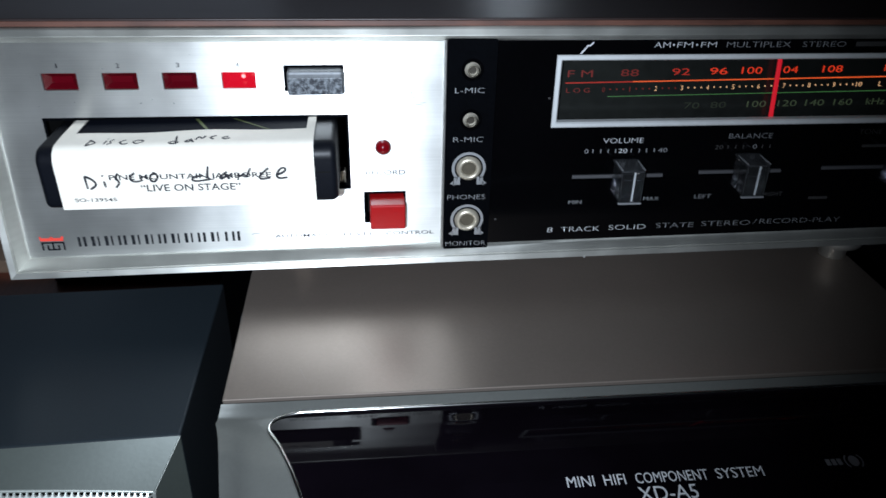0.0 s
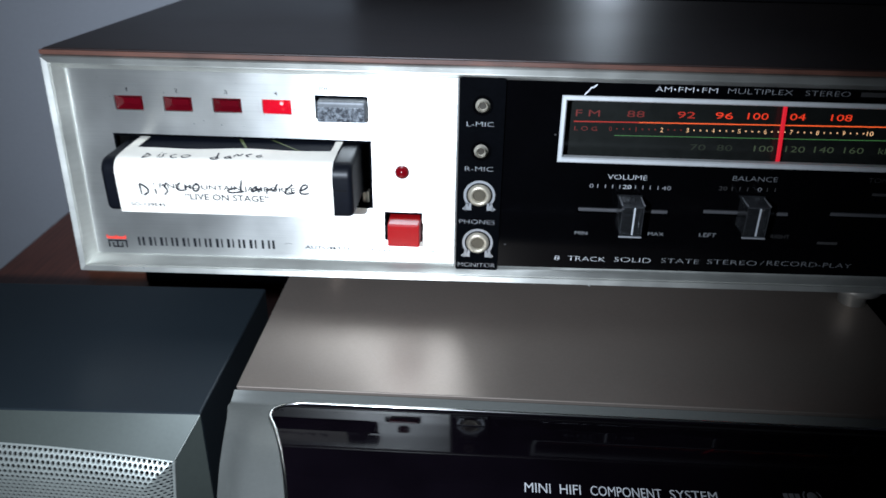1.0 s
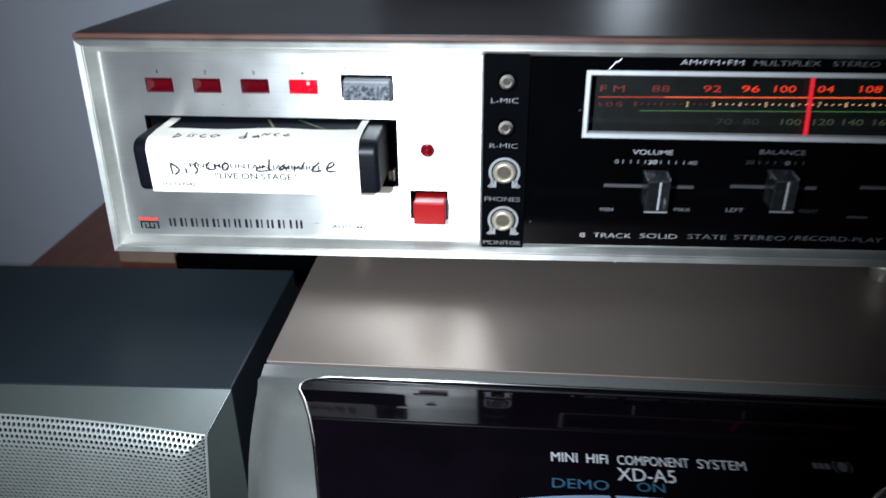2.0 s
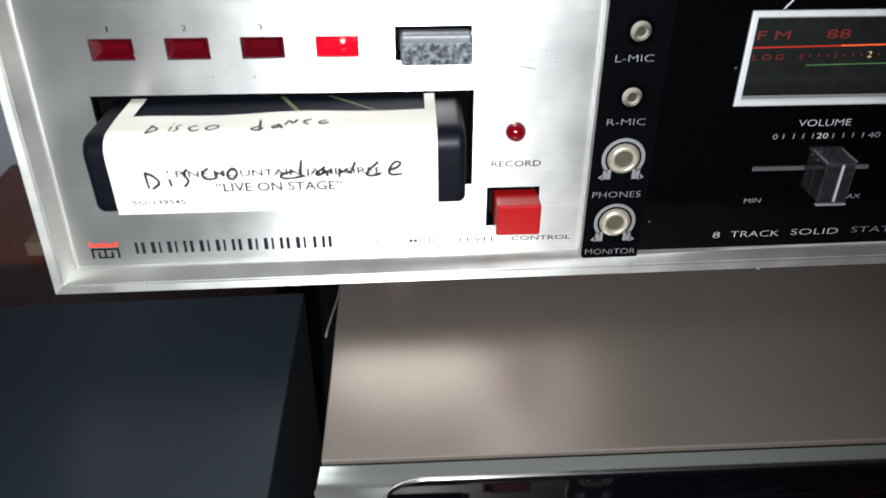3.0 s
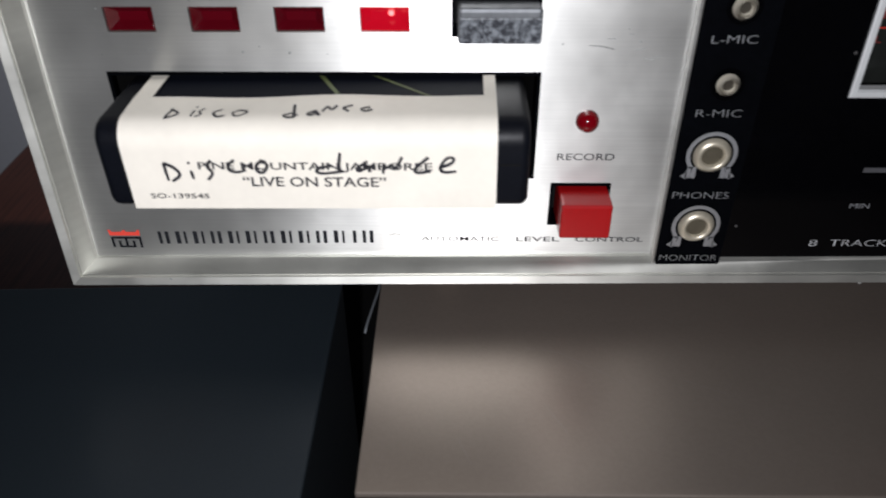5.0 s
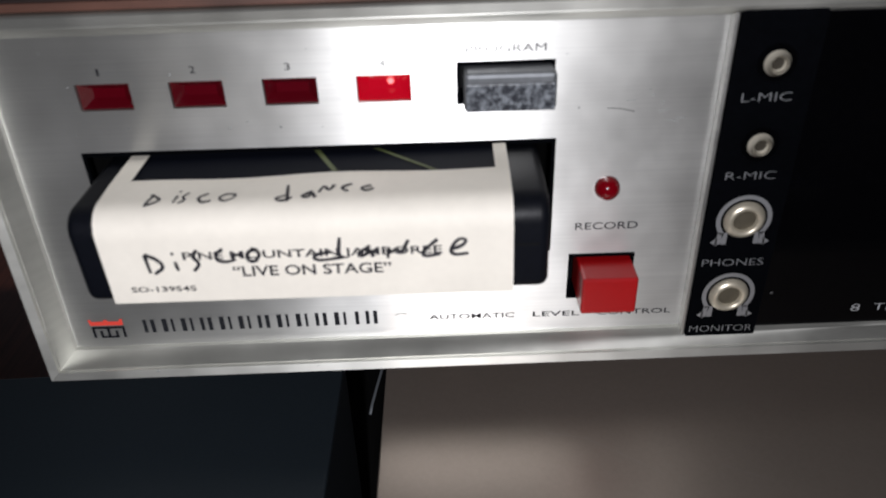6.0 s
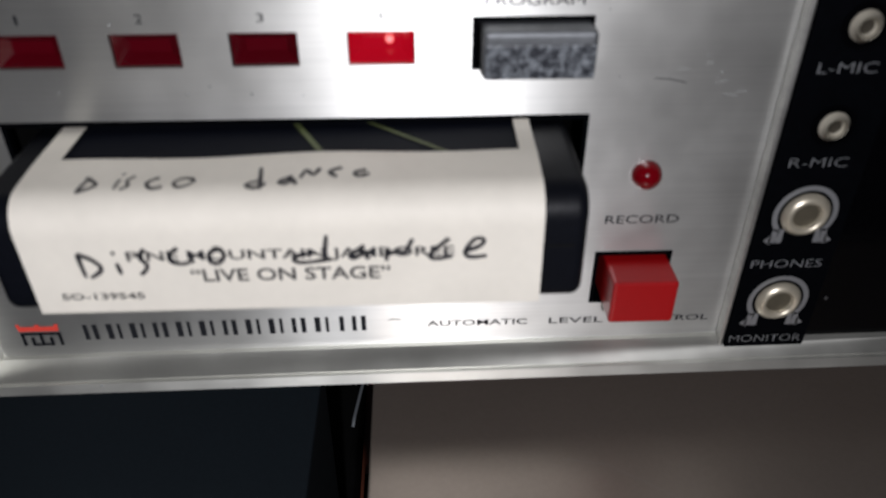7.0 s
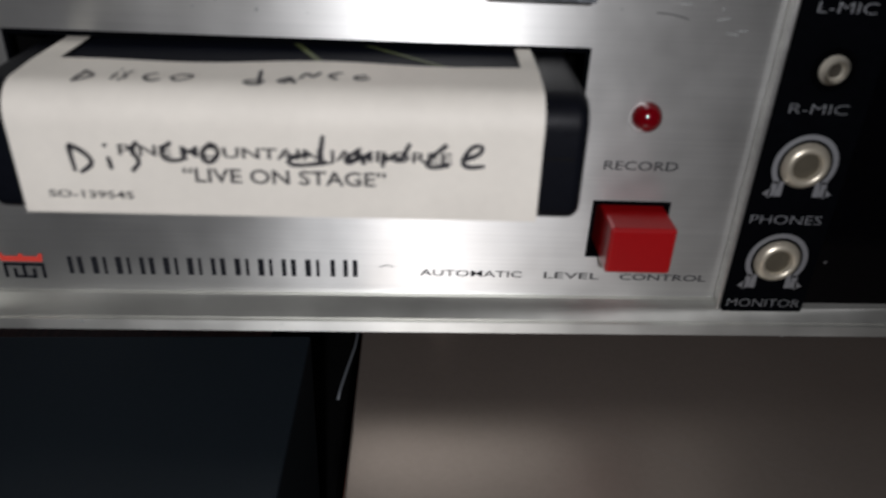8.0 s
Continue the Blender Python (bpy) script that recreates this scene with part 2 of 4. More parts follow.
def writing(name, text, x0, x1, z, y, material, parent, height=None, base=None, spacing=1.0, shear=0.0, label="", thick=0.0, on=None):
    """Lettering from x0 to x1 whose middle (or base) stands at z on an upright face at y; height of the capitals."""
    cu = bpy.data.curves.new(name, "FONT")
    cu.body, cu.size, cu.extrude, cu.space_character, cu.shear = text, 0.01, 0.0, spacing, shear
    cu.offset = thick
    cu.resolution_u = 3
    tmp = bpy.data.objects.new(name, cu)
    scene.collection.objects.link(tmp)
    me = bpy.data.meshes.new_from_object(tmp.evaluated_get(bpy.context.evaluated_depsgraph_get()))
    bpy.data.objects.remove(tmp)
    bpy.data.curves.remove(cu)
    n = len(me.vertices)
    co = np.empty(n * 3)
    me.vertices.foreach_get("co", co)
    co = co.reshape(-1, 3)
    lo, hi = co.min(axis=0), co.max(axis=0)
    sx = (x1 - x0) / (hi[0] - lo[0])
    sz = height / (hi[1] - lo[1]) if height else sx
    out = np.zeros_like(co)
    out[:, 0] = x0 + (co[:, 0] - lo[0]) * sx
    bottom = base if base is not None else z - (hi[1] - lo[1]) * sz / 2
    out[:, 2] = bottom + (co[:, 1] - lo[1]) * sz
    out[:, 1] = y
    if on:
        out = np.array([on(px, pz) for px, _, pz in out])
    me.vertices.foreach_set("co", out.ravel())
    me.materials.clear()
    me.materials.append(material)
    me.update()
    ob = new(name, me)
    ob.parent = parent
    if label:
        ob["label"] = label
    return ob


def strokes(name, lines, place, width, material, parent, label=""):
    """Pen strokes as thin flat tapes; lines of (u, v), place(u, v) gives a point and the surface's normal."""
    bm = bmesh.new()
    for line in lines:
        pts = [Vector(p) for p in line]
        fine = []
        for a, b in zip(pts, pts[1:]):
            fine += [a.lerp(b, k / 4) for k in range(4)]
        fine.append(pts[-1])
        prev = None
        for i, p in enumerate(fine):
            d = (fine[min(i + 1, len(fine) - 1)] - fine[max(i - 1, 0)]).normalized()
            w = width * (0.55 if i in (0, len(fine) - 1) else 0.85 + 0.3 * noise.noise((p.x * 300, p.y * 300, 0)))
            s = Vector((-d.y, d.x)) * w / 2
            cur = (bm.verts.new(place(*(p + s))), bm.verts.new(place(*(p - s))))
            if prev:
                bm.faces.new([prev[0], prev[1], cur[1], cur[0]])
            prev = cur
    return mesh(name, bm, material, parent, label)


# ---- room ----
XW, YW, XE, YS = -1.4, 0.50, 2.2, -1.9
tagged(mesh("wall_north", box(-0.146, XE, YW, YW + 0.12, 0, 2.5), PAINT), "pale blue-grey painted back wall", "wall", kind="structure")
tagged(mesh("wall_north_recess", box(XW, -0.1462, YW + 0.012, YW + 0.12, 0, 2.5), PAINT), "pale blue-grey painted back wall", "wall", kind="structure")
tagged(mesh("wall_west", box(XW - 0.1, XW, YS, YW + 0.12, 0, 2.5), PAINT), "plain painted wall", "wall", kind="structure")
tagged(mesh("wall_east", box(XE, XE + 0.1, YS, YW + 0.12, 0, 2.5), PAINT), "plain painted wall", "wall", kind="structure")
tagged(mesh("wall_south", box(XW - 0.1, XE + 0.1, YS - 0.1, YS, 0, 2.5), PAINT), "plain painted wall", "wall", kind="structure")
tagged(mesh("floor", box(XW - 0.1, XE + 0.1, YS - 0.1, YW + 0.12, -0.05, 0), FLOOR), "brown wooden floor", "floor", kind="structure")
tagged(mesh("ceiling", box(XW - 0.1, XE + 0.1, YS - 0.1, YW + 0.12, 2.5, 2.55), PAINT), "plain painted ceiling", "ceiling", kind="structure")

TT = 0.95  # height of the table top
table = thing("table", "dark reddish-brown wooden table against the wall", "table")
part("tabletop", box(-0.302, 0.95, -0.30, YW - 0.004, TT - 0.03, TT, 0.004), TABLE_WOOD, table)
for lx in (-0.25, 0.89):
    for ly in (-0.25, YW - 0.06):
        part("leg", box(lx - 0.025, lx + 0.025, ly - 0.025, ly + 0.025, 0, TT - 0.03, 0.004), TABLE_WOOD, table)

# ---- tape player ----
PX0, PX1, PZ0, PZ1 = -0.0244, 0.4020, 1.1373, 1.2345   # aluminium front frame, outside
IX0, IX1, IZ0, IZ1 = -0.0190, 0.3975, 1.1420, 1.2295   # inside the frame
PB = 0.151                                              # back of the cabinet
player = thing("tape_player", "walnut-cased stereo tape player with brushed aluminium and black front", "tape player")
def taper(ob):
    """The cabinet stands a little out of square: its end leans in towards the top and the back, its bottom rises to one side."""
    for v in ob.data.vertices:
        if v.co.x < -0.01:
            v.co.x += 0.018 * max(0.0, v.co.y) / PB + 0.0030 * (v.co.z - PZ0) / (PZ1 - PZ0)
        if v.co.z < 1.15:
            v.co.z += 0.0110 * (v.co.x - PX0)
    return ob


taper(part("cabinet_top", box(PX0 - 0.0005, PX1 + 0.0005, -0.0035, PB, 1.2305, 1.2370, 0.0008), WOOD, player, "dark walnut veneer top with a low sheen"))
taper(part("cabinet_bottom", box(PX0 - 0.0005, PX1 + 0.0005, -0.0035, PB, 1.1360, 1.1408, 0.0008), WOOD_EDGE, player, "raw reddish chipped board edge"))
taper(part("cabinet_side", box(PX0 - 0.0005, PX0 + 0.0042, 0.002, PB, 1.1410, 1.2303), WOOD, player))
part("cabinet_side", box(PX1 - 0.0042, PX1 + 0.0005, 0.002, PB, 1.1455, 1.2303), WOOD, player)
part("cabinet_back", box(PX0 + 0.0225, PX1 - 0.0045, PB - 0.006, PB - 0.001, 1.1410, 1.2303), BLACK_MATT, player)
edge = bmesh.new()
box(PX0 - 0.0008, PX1 + 0.0008, -0.0052, -0.0037, 1.2347, 1.2366, 0.0003, bm=edge)
taper(part("cabinet_edge", edge, WOOD_EDGE, player, "reddish-brown veneer edge above the frame"))
taper(part("front_frame", ring([(0, 0.0018), (0, -0.0064), (0.0004, -0.0070), (0.0026, -0.0064), (0.0028, -0.0056), (0.0031, -0.0056), (0.0060, -0.0012), (0.0062, 0.0018)],
     PX0, PX1, PZ0, PZ1), ALU_FRAME, player, "stepped aluminium front frame with small dents"))

SLOT = (-0.0003, 0.1091, 1.1706, 1.2008)
WINS = [(0.0025 + 0.0207 * i, 0.0145 + 0.0207 * i, 1.2112, 1.2174) for i in range(4)]
PROG = (0.0870, 0.1080, 1.2105, 1.2195)
REC = (0.1144, 0.1304, 1.1556, 1.1686)
taper(part("face_panel", plate(IX0 - 0.0004, 0.1460, IZ0 - 0.0005, IZ1 + 0.0005, 0.0, 0.0016, [SLOT, PROG, REC, *WINS]), ALU, player, "brushed aluminium face panel with tape slot"))

# inside of the tape slot and of the button wells
well = bmesh.new()
sx0, sx1, sz0, sz1 = SLOT
box(sx0 - 0.002, sx0 - 0.0003, 0.0018, 0.13, sz0 - 0.002, sz1 + 0.002, bm=well)
box(sx1 + 0.0003, sx1 + 0.002, 0.0018, 0.13, sz0 - 0.002, sz1 + 0.002, bm=well)
box(sx0, sx1, 0.0018, 0.13, sz1 + 0.0003, sz1 + 0.002, bm=well)
box(sx0, sx1, 0.0018, 0.13, sz0 - 0.002, sz0 - 0.0003, bm=well)
box(sx0 - 0.002, sx1 + 0.002, 0.13, 0.132, sz0 - 0.002, sz1 + 0.002, bm=well)
part("tape_well", well, BLACK_MATT, player)
part("slot_trim", ring([(0, 0.0012), (0, -0.0003), (0.0009, -0.0003), (0.0009, 0.0012)], sx0 - 0.0002, sx1 + 0.0002, sz0 - 0.0002, sz1 + 0.0002), BLACK_PLASTIC, player)
part("slot_latch", box(0.1043, 0.1073, 0.0020, 0.0060, 1.1720, 1.1772, 0.0004), NICKEL, player, "small pale metal latch in the slot")
for name, (a, b, c, d) in (("button_well", PROG), ("button_well", REC)):
    bmw = bmesh.new()
    box(a - 0.001, b + 0.001, 0.008, 0.009, c - 0.001, d + 0.001, bm=bmw)
    box(a - 0.001, a, 0.0018, 0.008, c, d, bm=bmw)
    box(b, b + 0.001, 0.0018, 0.008, c, d, bm=bmw)
    box(a - 0.001, b + 0.001, 0.0018, 0.008, c - 0.001, c, bm=bmw)
    box(a - 0.001, b + 0.001, 0.0018, 0.008, d, d + 0.001, bm=bmw)
    part(name, bmw, BLACK_MATT, player)
    part("button_rim", ring([(0, 0.0074), (0, -0.0004), (0.0008, -0.0004), (0.0008, 0.0074)], a - 0.0003, b + 0.0003, c - 0.0003, d + 0.0003), BLACK_PLASTIC, player)


def jewel(a, b, c, d):
    """A faceted window: sloping sides up to a narrow ridge."""
    bm = bmesh.new()
    o = [bm.verts.new(p) for p in ((a, 0.0006, c), (b, 0.0006, c), (b, 0.0006, d), (a, 0.0006, d))]
    e, s = 0.0022, 0.0018
    i = [bm.verts.new(p) for p in ((a + e, 0.0030, c + s), (b - e, 0.0030, c + s), (b - e, 0.0030, d - s), (a + e, 0.0030, d - s))]
    bm.faces.new(i)
    for k in range(4):
        bm.faces.new([o[k], o[(k + 1) % 4], i[(k + 1) % 4], i[k]])
    k = [bm.verts.new(p) for p in ((a, 0.006, c), (b, 0.006, c), (b, 0.006, d), (a, 0.006, d))]
    bm.faces.new(k)
    for n in range(4):
        bm.faces.new([o[n], o[(n + 1) % 4], k[(n + 1) % 4], k[n]])
    return bm


for i, w in enumerate(WINS):
    lit = i == 3
    jw = part("indicator_window", jewel(w[0] + 0.0002, w[1] - 0.0002, w[2] + 0.0002, w[3] - 0.0002), RED_LIT if lit else RED_JEWEL, player, "glowing red indicator window" if lit else "dark red unlit indicator window")
    if lit:
        part("bulb", turned([(0.0008, 0.0), (0.0006, 0.0006), (0.0001, 0.0008)], w[0] + 0.0074, 0.0027, (w[2] + w[3]) / 2 + 0.0008, 10), BULB, jw, "bright filament seen through the window", smooth=True)

# program button: a cap with a worn speckled face
cap = box(PROG[0] + 0.0012, PROG[1] + 0.0002, -0.0055, 0.006, PROG[2] - 0.0004, PROG[3] - 0.0007, 0.0009)
prog = part("program_button", cap, mat("worn_plating", (0.13, 0.137, 0.145), 0.5, 0.5, 0.1, (500, 500, 500), 0.2, 300), player, "worn chrome-topped push button")
WORN = bpy.data.materials.new("worn_speckle")
WORN.use_nodes = True
wn = WORN.node_tree
wb = wn.nodes["Principled BSDF"]
wtex = wn.nodes.new("ShaderNodeTexNoise")
wtex.inputs["Scale"].default_value = 620
wtex.inputs["Detail"].default_value = 9
wtex.inputs["Roughness"].default_value = 0.72
wco = wn.nodes.new("ShaderNodeTexCoord")
wn.links.new(wco.outputs["Object"], wtex.inputs["Vector"])
wr = wn.nodes.new("ShaderNodeValToRGB")
wr.color_ramp.elements[0].position, wr.color_ramp.elements[0].color = 0.44, (0.018, 0.020, 0.026, 1)
wr.color_ramp.elements[1].position, wr.color_ramp.elements[1].color = 0.64, (0.22, 0.24, 0.26, 1)
wn.links.new(wtex.outputs["Fac"], wr.inputs["Fac"])
wn.links.new(wr.outputs[0], wb.inputs["Base Color"])
wb.inputs["Roughness"].default_value = 0.35
part("button_face", box(PROG[0] + 0.0016, PROG[1] - 0.0002, -0.0061, -0.0056, PROG[2], PROG[3] - 0.0028, 0.0002), WORN, prog, "speckled grey face where the plating wore off")

# record button and lamp
part("record_button", box(REC[0] + 0.0020, REC[1] - 0.0002, -0.0090, 0.006, REC[2] + 0.0008, REC[3] - 0.0016, 0.0007, 3), RED_BUTTON, player, "square red record button", smooth=False)
part("record_lamp", turned([(0.0031, -0.001), (0.0031, 0.0006), (0.0028, 0.0017), (0.0020, 0.0027), (0.0009, 0.0032), (0.0001, 0.0033)], 0.1221, 0.0, 1.1877), RED_LAMP, player, "small domed red lamp", smooth=True)

# black strip with the sockets
part("divider_ridge", box(0.1449, 0.1458, -0.0030, 0.0, 1.1425, 1.2292, 0.0003), mat("ridge_grey", (0.30, 0.30, 0.285), 0.42, 0.85, 0.1, (300, 300, 900), 0.25, 120), player, "thin aluminium ridge beside the socket strip")
part("socket_strip", extrude_poly(rounded(0.1459, 0.1642, 1.1434, 1.2299, 0.0012), -0.0034, 0.001), BLACK_PLASTIC, player, "black socket strip")
DIAL = (0.1885, 0.3700, 1.1967, 1.2212)
TRACKS = [(0.1973, 0.2358, 1.1724, 1.1750), (0.2499, 0.2860, 1.1733, 1.1759), (0.3022, 0.3410, 1.1741, 1.1767)]
part("radio_panel", plate(0.1644, IX1 + 0.0004, IZ0 - 0.0003, IZ1 + 0.0003, -0.0016, 0.0018, [DIAL, *TRACKS]), BLACK_GLOSS, player, "glossy black radio panel")


def socket(z, r, r_hole, name, label):
    ob = part(name, turned([(r_hole, -0.002), (r_hole, 0.0010), (r_hole + 0.0005, 0.0016), (r - 0.0010, 0.0015), (r, 0.0004), (r, 0.0)], 0.1552, -0.0034, z), NICKEL if r > 0.004 else MIC_METAL, player, label, smooth=True)
    part("socket_hole", turned([(r_hole * 0.98, 0.0), (r_hole * 0.98, 0.0004)], 0.1552, -0.0034, z), SOCKET_HOLE if r < 0.004 else SOCKET_TIP, ob)
    return ob


for z in (1.2185, 1.1993):
    socket(z, 0.0029, 0.0015, "microphone_socket", "small nickel microphone socket")
    part("socket_ring", turned([(0.0032, 0), (0.0032, 0.0003), (0.0042, 0.0003), (0.0042, 0)], 0.1552, -0.0034, z), BLACK_GLOSS, player)
for z in (1.1796, 1.1572):
    socket(z, 0.0050, 0.0028, "headphone_socket", "round nickel headphone socket")
    # white headphone outline round the socket
    arc = bmesh.new()
    prev = None
    for k in range(25):
        a = radians(-40 + 260 * k / 24)
        c = [arc.verts.new((0.1552 + r * math.cos(a), -0.00352, z + r * math.sin(a))) for r in (0.0056, 0.0067)]
        if prev:
            arc.faces.new([prev[0], prev[1], c[1], c[0]])
        prev = c
    for s in (-1, 1):
        for dx0, dx1 in ((0.0033, 0.0042), (0.0046, 0.0056)):
            q = [(0.1552 + s * dx0, z - 0.0036), (0.1552 + s * dx1, z - 0.0036), (0.1552 + s * (dx1 + 0.0006 * (dx1 > 0.004)), z - 0.0070), (0.1552 + s * dx0, z - 0.0070)]
            arc.faces.new([arc.verts.new((x, -0.00352, zz)) for x, zz in q])
        q = [(0.1552 + s * 0.0056, z - 0.0050), (0.1552 + s * 0.0072, z - 0.0064), (0.1552 + s * 0.0056, z - 0.0074)]
        arc.faces.new([arc.verts.new((x, -0.00352, zz)) for x, zz in q])
    part("headphone_mark", arc, STRIP_PRINT, player, "white printed headphone symbol")

# foot
for fx, fy0, rise in ((0.085, 0.036, 0.0125), (0.331, 0.016, 0.0162)):
    for fy in (fy0, fy0 + 0.096):
        part("foot", turned([(0.0060, 0.0), (0.0062, 0.005), (0.0110, 0.0075), (0.0118, 0.0095), (0.0115, rise)], fx, fy, 1.1242, axis="z"), FOOT_METAL, player, "round metal foot", smooth=True)

# ---- tape cartridge, standing out of the slot, a little askew ----
CART = pose(0.0531, -0.0259, 1.1767, 0, -0.6, -0.6)
CW, CD, CH = 0.1014, 0.128, 0.0222


cart = thing("tape_cartridge", "black tape cartridge with a hand-lettered cream label, pushed into the slot", "tape cartridge", at=CART)


R_TOP = 0.0055
def shell_ring(bm, x, d):
    """The shell's outline in the plane x, drawn in by d."""
    rows = [(CD - d, d), (CD - d, CH - d)]
    rows += [(R_TOP - (R_TOP - d) * math.sin(radians(a)), CH - R_TOP + (R_TOP - d) * math.cos(radians(a))) for a in range(0, 91, 9)]
    rows += [(0.0030 - (0.0030 - d) * math.cos(radians(a)), 0.0030 - (0.0030 - d) * math.sin(radians(a))) for a in range(0, 91, 15)]
    return [bm.verts.new((x, y, z)) for y, z in rows]


shell = bmesh.new()
RE = 0.0022
loops = []
for side in (-1, 1):
    arc = [shell_ring(shell, 0.0015 + side * (CW / 2 - RE + RE * math.sin(radians(a))), RE * (1 - math.cos(radians(a)))) for a in range(0, 91, 15)]
    loops.append(arc)
rings = loops[0][::-1] + loops[1]
shell.faces.new(rings[0])
shell.faces.new(rings[-1])
for p, q in zip(rings, rings[1:]):
    for i in range(len(p)):
        j = (i + 1) % len(p)
        shell.faces.new([p[i], p[j], q[j], q[i]])
part("shell", shell, SHELL, cart, smooth=True)
part("end_seam", box(0.0449, 0.0015 + CW / 2 - 0.0023, -0.00012, 0.002, 0.0118, 0.0122), BLACK_MATT, cart)
LX0, LX1 = -0.0430, 0.0445


def label_point(u, s, lift=0.0):
    """A point of the wrapped label: u across, s along from the lower front edge up and over the top."""
    r = R_TOP
    h = CH - r
    t = 0.00035 + lift
    if s <= h:
        return Vector((u, -t, s + 0.0003))
    a = (s - h) / r
    if a <= math.pi / 2:
        return Vector((u, r - (r + t) * math.cos(a), h + (r + t) * math.sin(a)))
    d = (s - h) - r * math.pi / 2
    wave = 0.0010 * (0.5 + 0.5 * math.sin(u * 105 + 0.6) * math.cos(u * 47)) * min(1, d / 0.007)
    return Vector((u, r + d, CH + t + wave))


S_TOP = CH - R_TOP + R_TOP * math.pi / 2
lab = bmesh.new()


def label_patch(u0, u1, s0, s1, nu, ns):
    rows = []
    for j in range(ns + 1):
        rows.append([lab.verts.new(label_point(u0 + (u1 - u0) * i / nu, s0 + (s1 - s0) * j / ns)) for i in range(nu + 1)])
    for j in range(ns):
        for i in range(nu):
            lab.faces.new([rows[j][i], rows[j][i + 1], rows[j + 1][i + 1], rows[j + 1][i]])


label_patch(LX0, LX1, 0.0, S_TOP + 0.0085, 30, 24)
label_patch(LX0, LX0 + 0.0045, S_TOP + 0.0085, S_TOP + 0.1, 2, 20)
label_patch(LX1 - 0.0030, LX1, S_TOP + 0.0085, S_TOP + 0.1, 2, 20)
part("label", lab, LABEL, cart, "cream paper label with printed and handwritten titles", smooth=True)
art = bmesh.new()
art.faces.new([art.verts.new((x, y, CH + 0.0002)) for x, y in ((LX0 + 0.0045, 0.0140), (LX1 - 0.003, 0.0140), (LX1 - 0.003, 0.1), (LX0 + 0.0045, 0.1))])
part("label_picture", art, PICTURE, cart, "dark label picture with pale green lines")
for xa, xb in ((-0.0099, 0.0078), (-0.0110, 0.0300)):
    ln = bmesh.new()
    ln.faces.new([ln.verts.new(p) for p in ((xb - 0.0012, 0.0142, CH + 0.0004), (xb, 0.0142, CH + 0.0004), (xa, 0.05, CH + 0.0004), (xa - 0.0016, 0.05, CH + 0.0004))])
    part("picture_line", ln, GREEN_LINE, cart)

# ---- mini hi-fi unit under the player ----
HX0, HX1, HT, HF, HB = 0.0642, 0.338, 1.1240, -0.0705, 0.26
hifi = thing("hifi_unit", "taupe and silver mini hi-fi unit with bulging black front", "hi-fi unit")
part("case", box(HX0, HX1, HF + 0.002, HB, TT + 0.006, HT, 0.0004, 2), HIFI_TOP, hifi, "taupe enamelled metal case with fine scratches")

# front: profile from the top edge down, bulging out in the middle
PROFILE = [(-0.0705, 1.1238), (-0.0735, 1.1228), (-0.0760, 1.1218), (-0.0800, 1.1226), (-0.0850, 1.1234), (-0.0920, 1.1237), (-0.1010, 1.1234), (-0.1120, 1.1220), (-0.1250, 1.1188), (-0.1380, 1.1130), (-0.1500, 1.1040), (-0.1600, 1.0910), (-0.1670, 1.0720), (-0.1710, 1.0480), (-0.1730, 1.0100), (-0.1730, TT + 0.008)]


def front_point(u, k, lift=0.0):
    """u from 0 to 1 across the unit; k indexes PROFILE, with fractions."""
    i = min(int(k), len(PROFILE) - 2)
    f = k - i
    y = PROFILE[i][0] * (1 - f) + PROFILE[i + 1][0] * f
    z = PROFILE[i][1] * (1 - f) + PROFILE[i + 1][1] * f
    e = min(u, 1 - u) * (HX1 - HX0)
    fall = math.exp(-(e / 0.010) ** 2)
    y2 = HF + (y - HF) * (1 - 0.42 * fall)
    z2 = z - 0.004 * fall * min(1, k / 5)
    wide = 0.0015 * min(1.0, k / 3) - 0.0055 * max(0.0, (k - 3) / 6)
    x = HX0 - wide + (HX1 - HX0 + 2 * wide) * u
    return Vector((x, y2 - lift * 0.55, z2 + lift * 0.85))


def front_sheet(uf, k0, k1, nu, nk, lift):
    bm = bmesh.new()
    rows = []
    for j in range(nk + 1):
        k = k0 + (k1 - k0) * j / nk
        ua, ub = uf(k)
        rows.append([bm.verts.new(front_point(ua + (ub - ua) * i / nu, k, lift)) for i in range(nu + 1)])
    for j in range(nk):
        for i in range(nu):
            bm.faces.new([rows[j][i], rows[j][i + 1], rows[j + 1][i + 1], rows[j + 1][i]])
    return bm


part("front_bezel", front_sheet(lambda k: (0.0, 1.0), 0.0, 15.0, 80, 60, 0.0), HIFI_SILVER, hifi, "silver plastic front bezel", smooth=True)


def lens_edge(k):
    """Left and right border of the black front, with rounded upper corners."""
    r = max(0.0, 1 - (k - 1.6) / 2.4)
    a = 0.065 + 0.036 * (1 - math.sqrt(max(0.0, 1 - r * r))) + 0.0118 * max(0, k - 4)
    return a, 1 - a


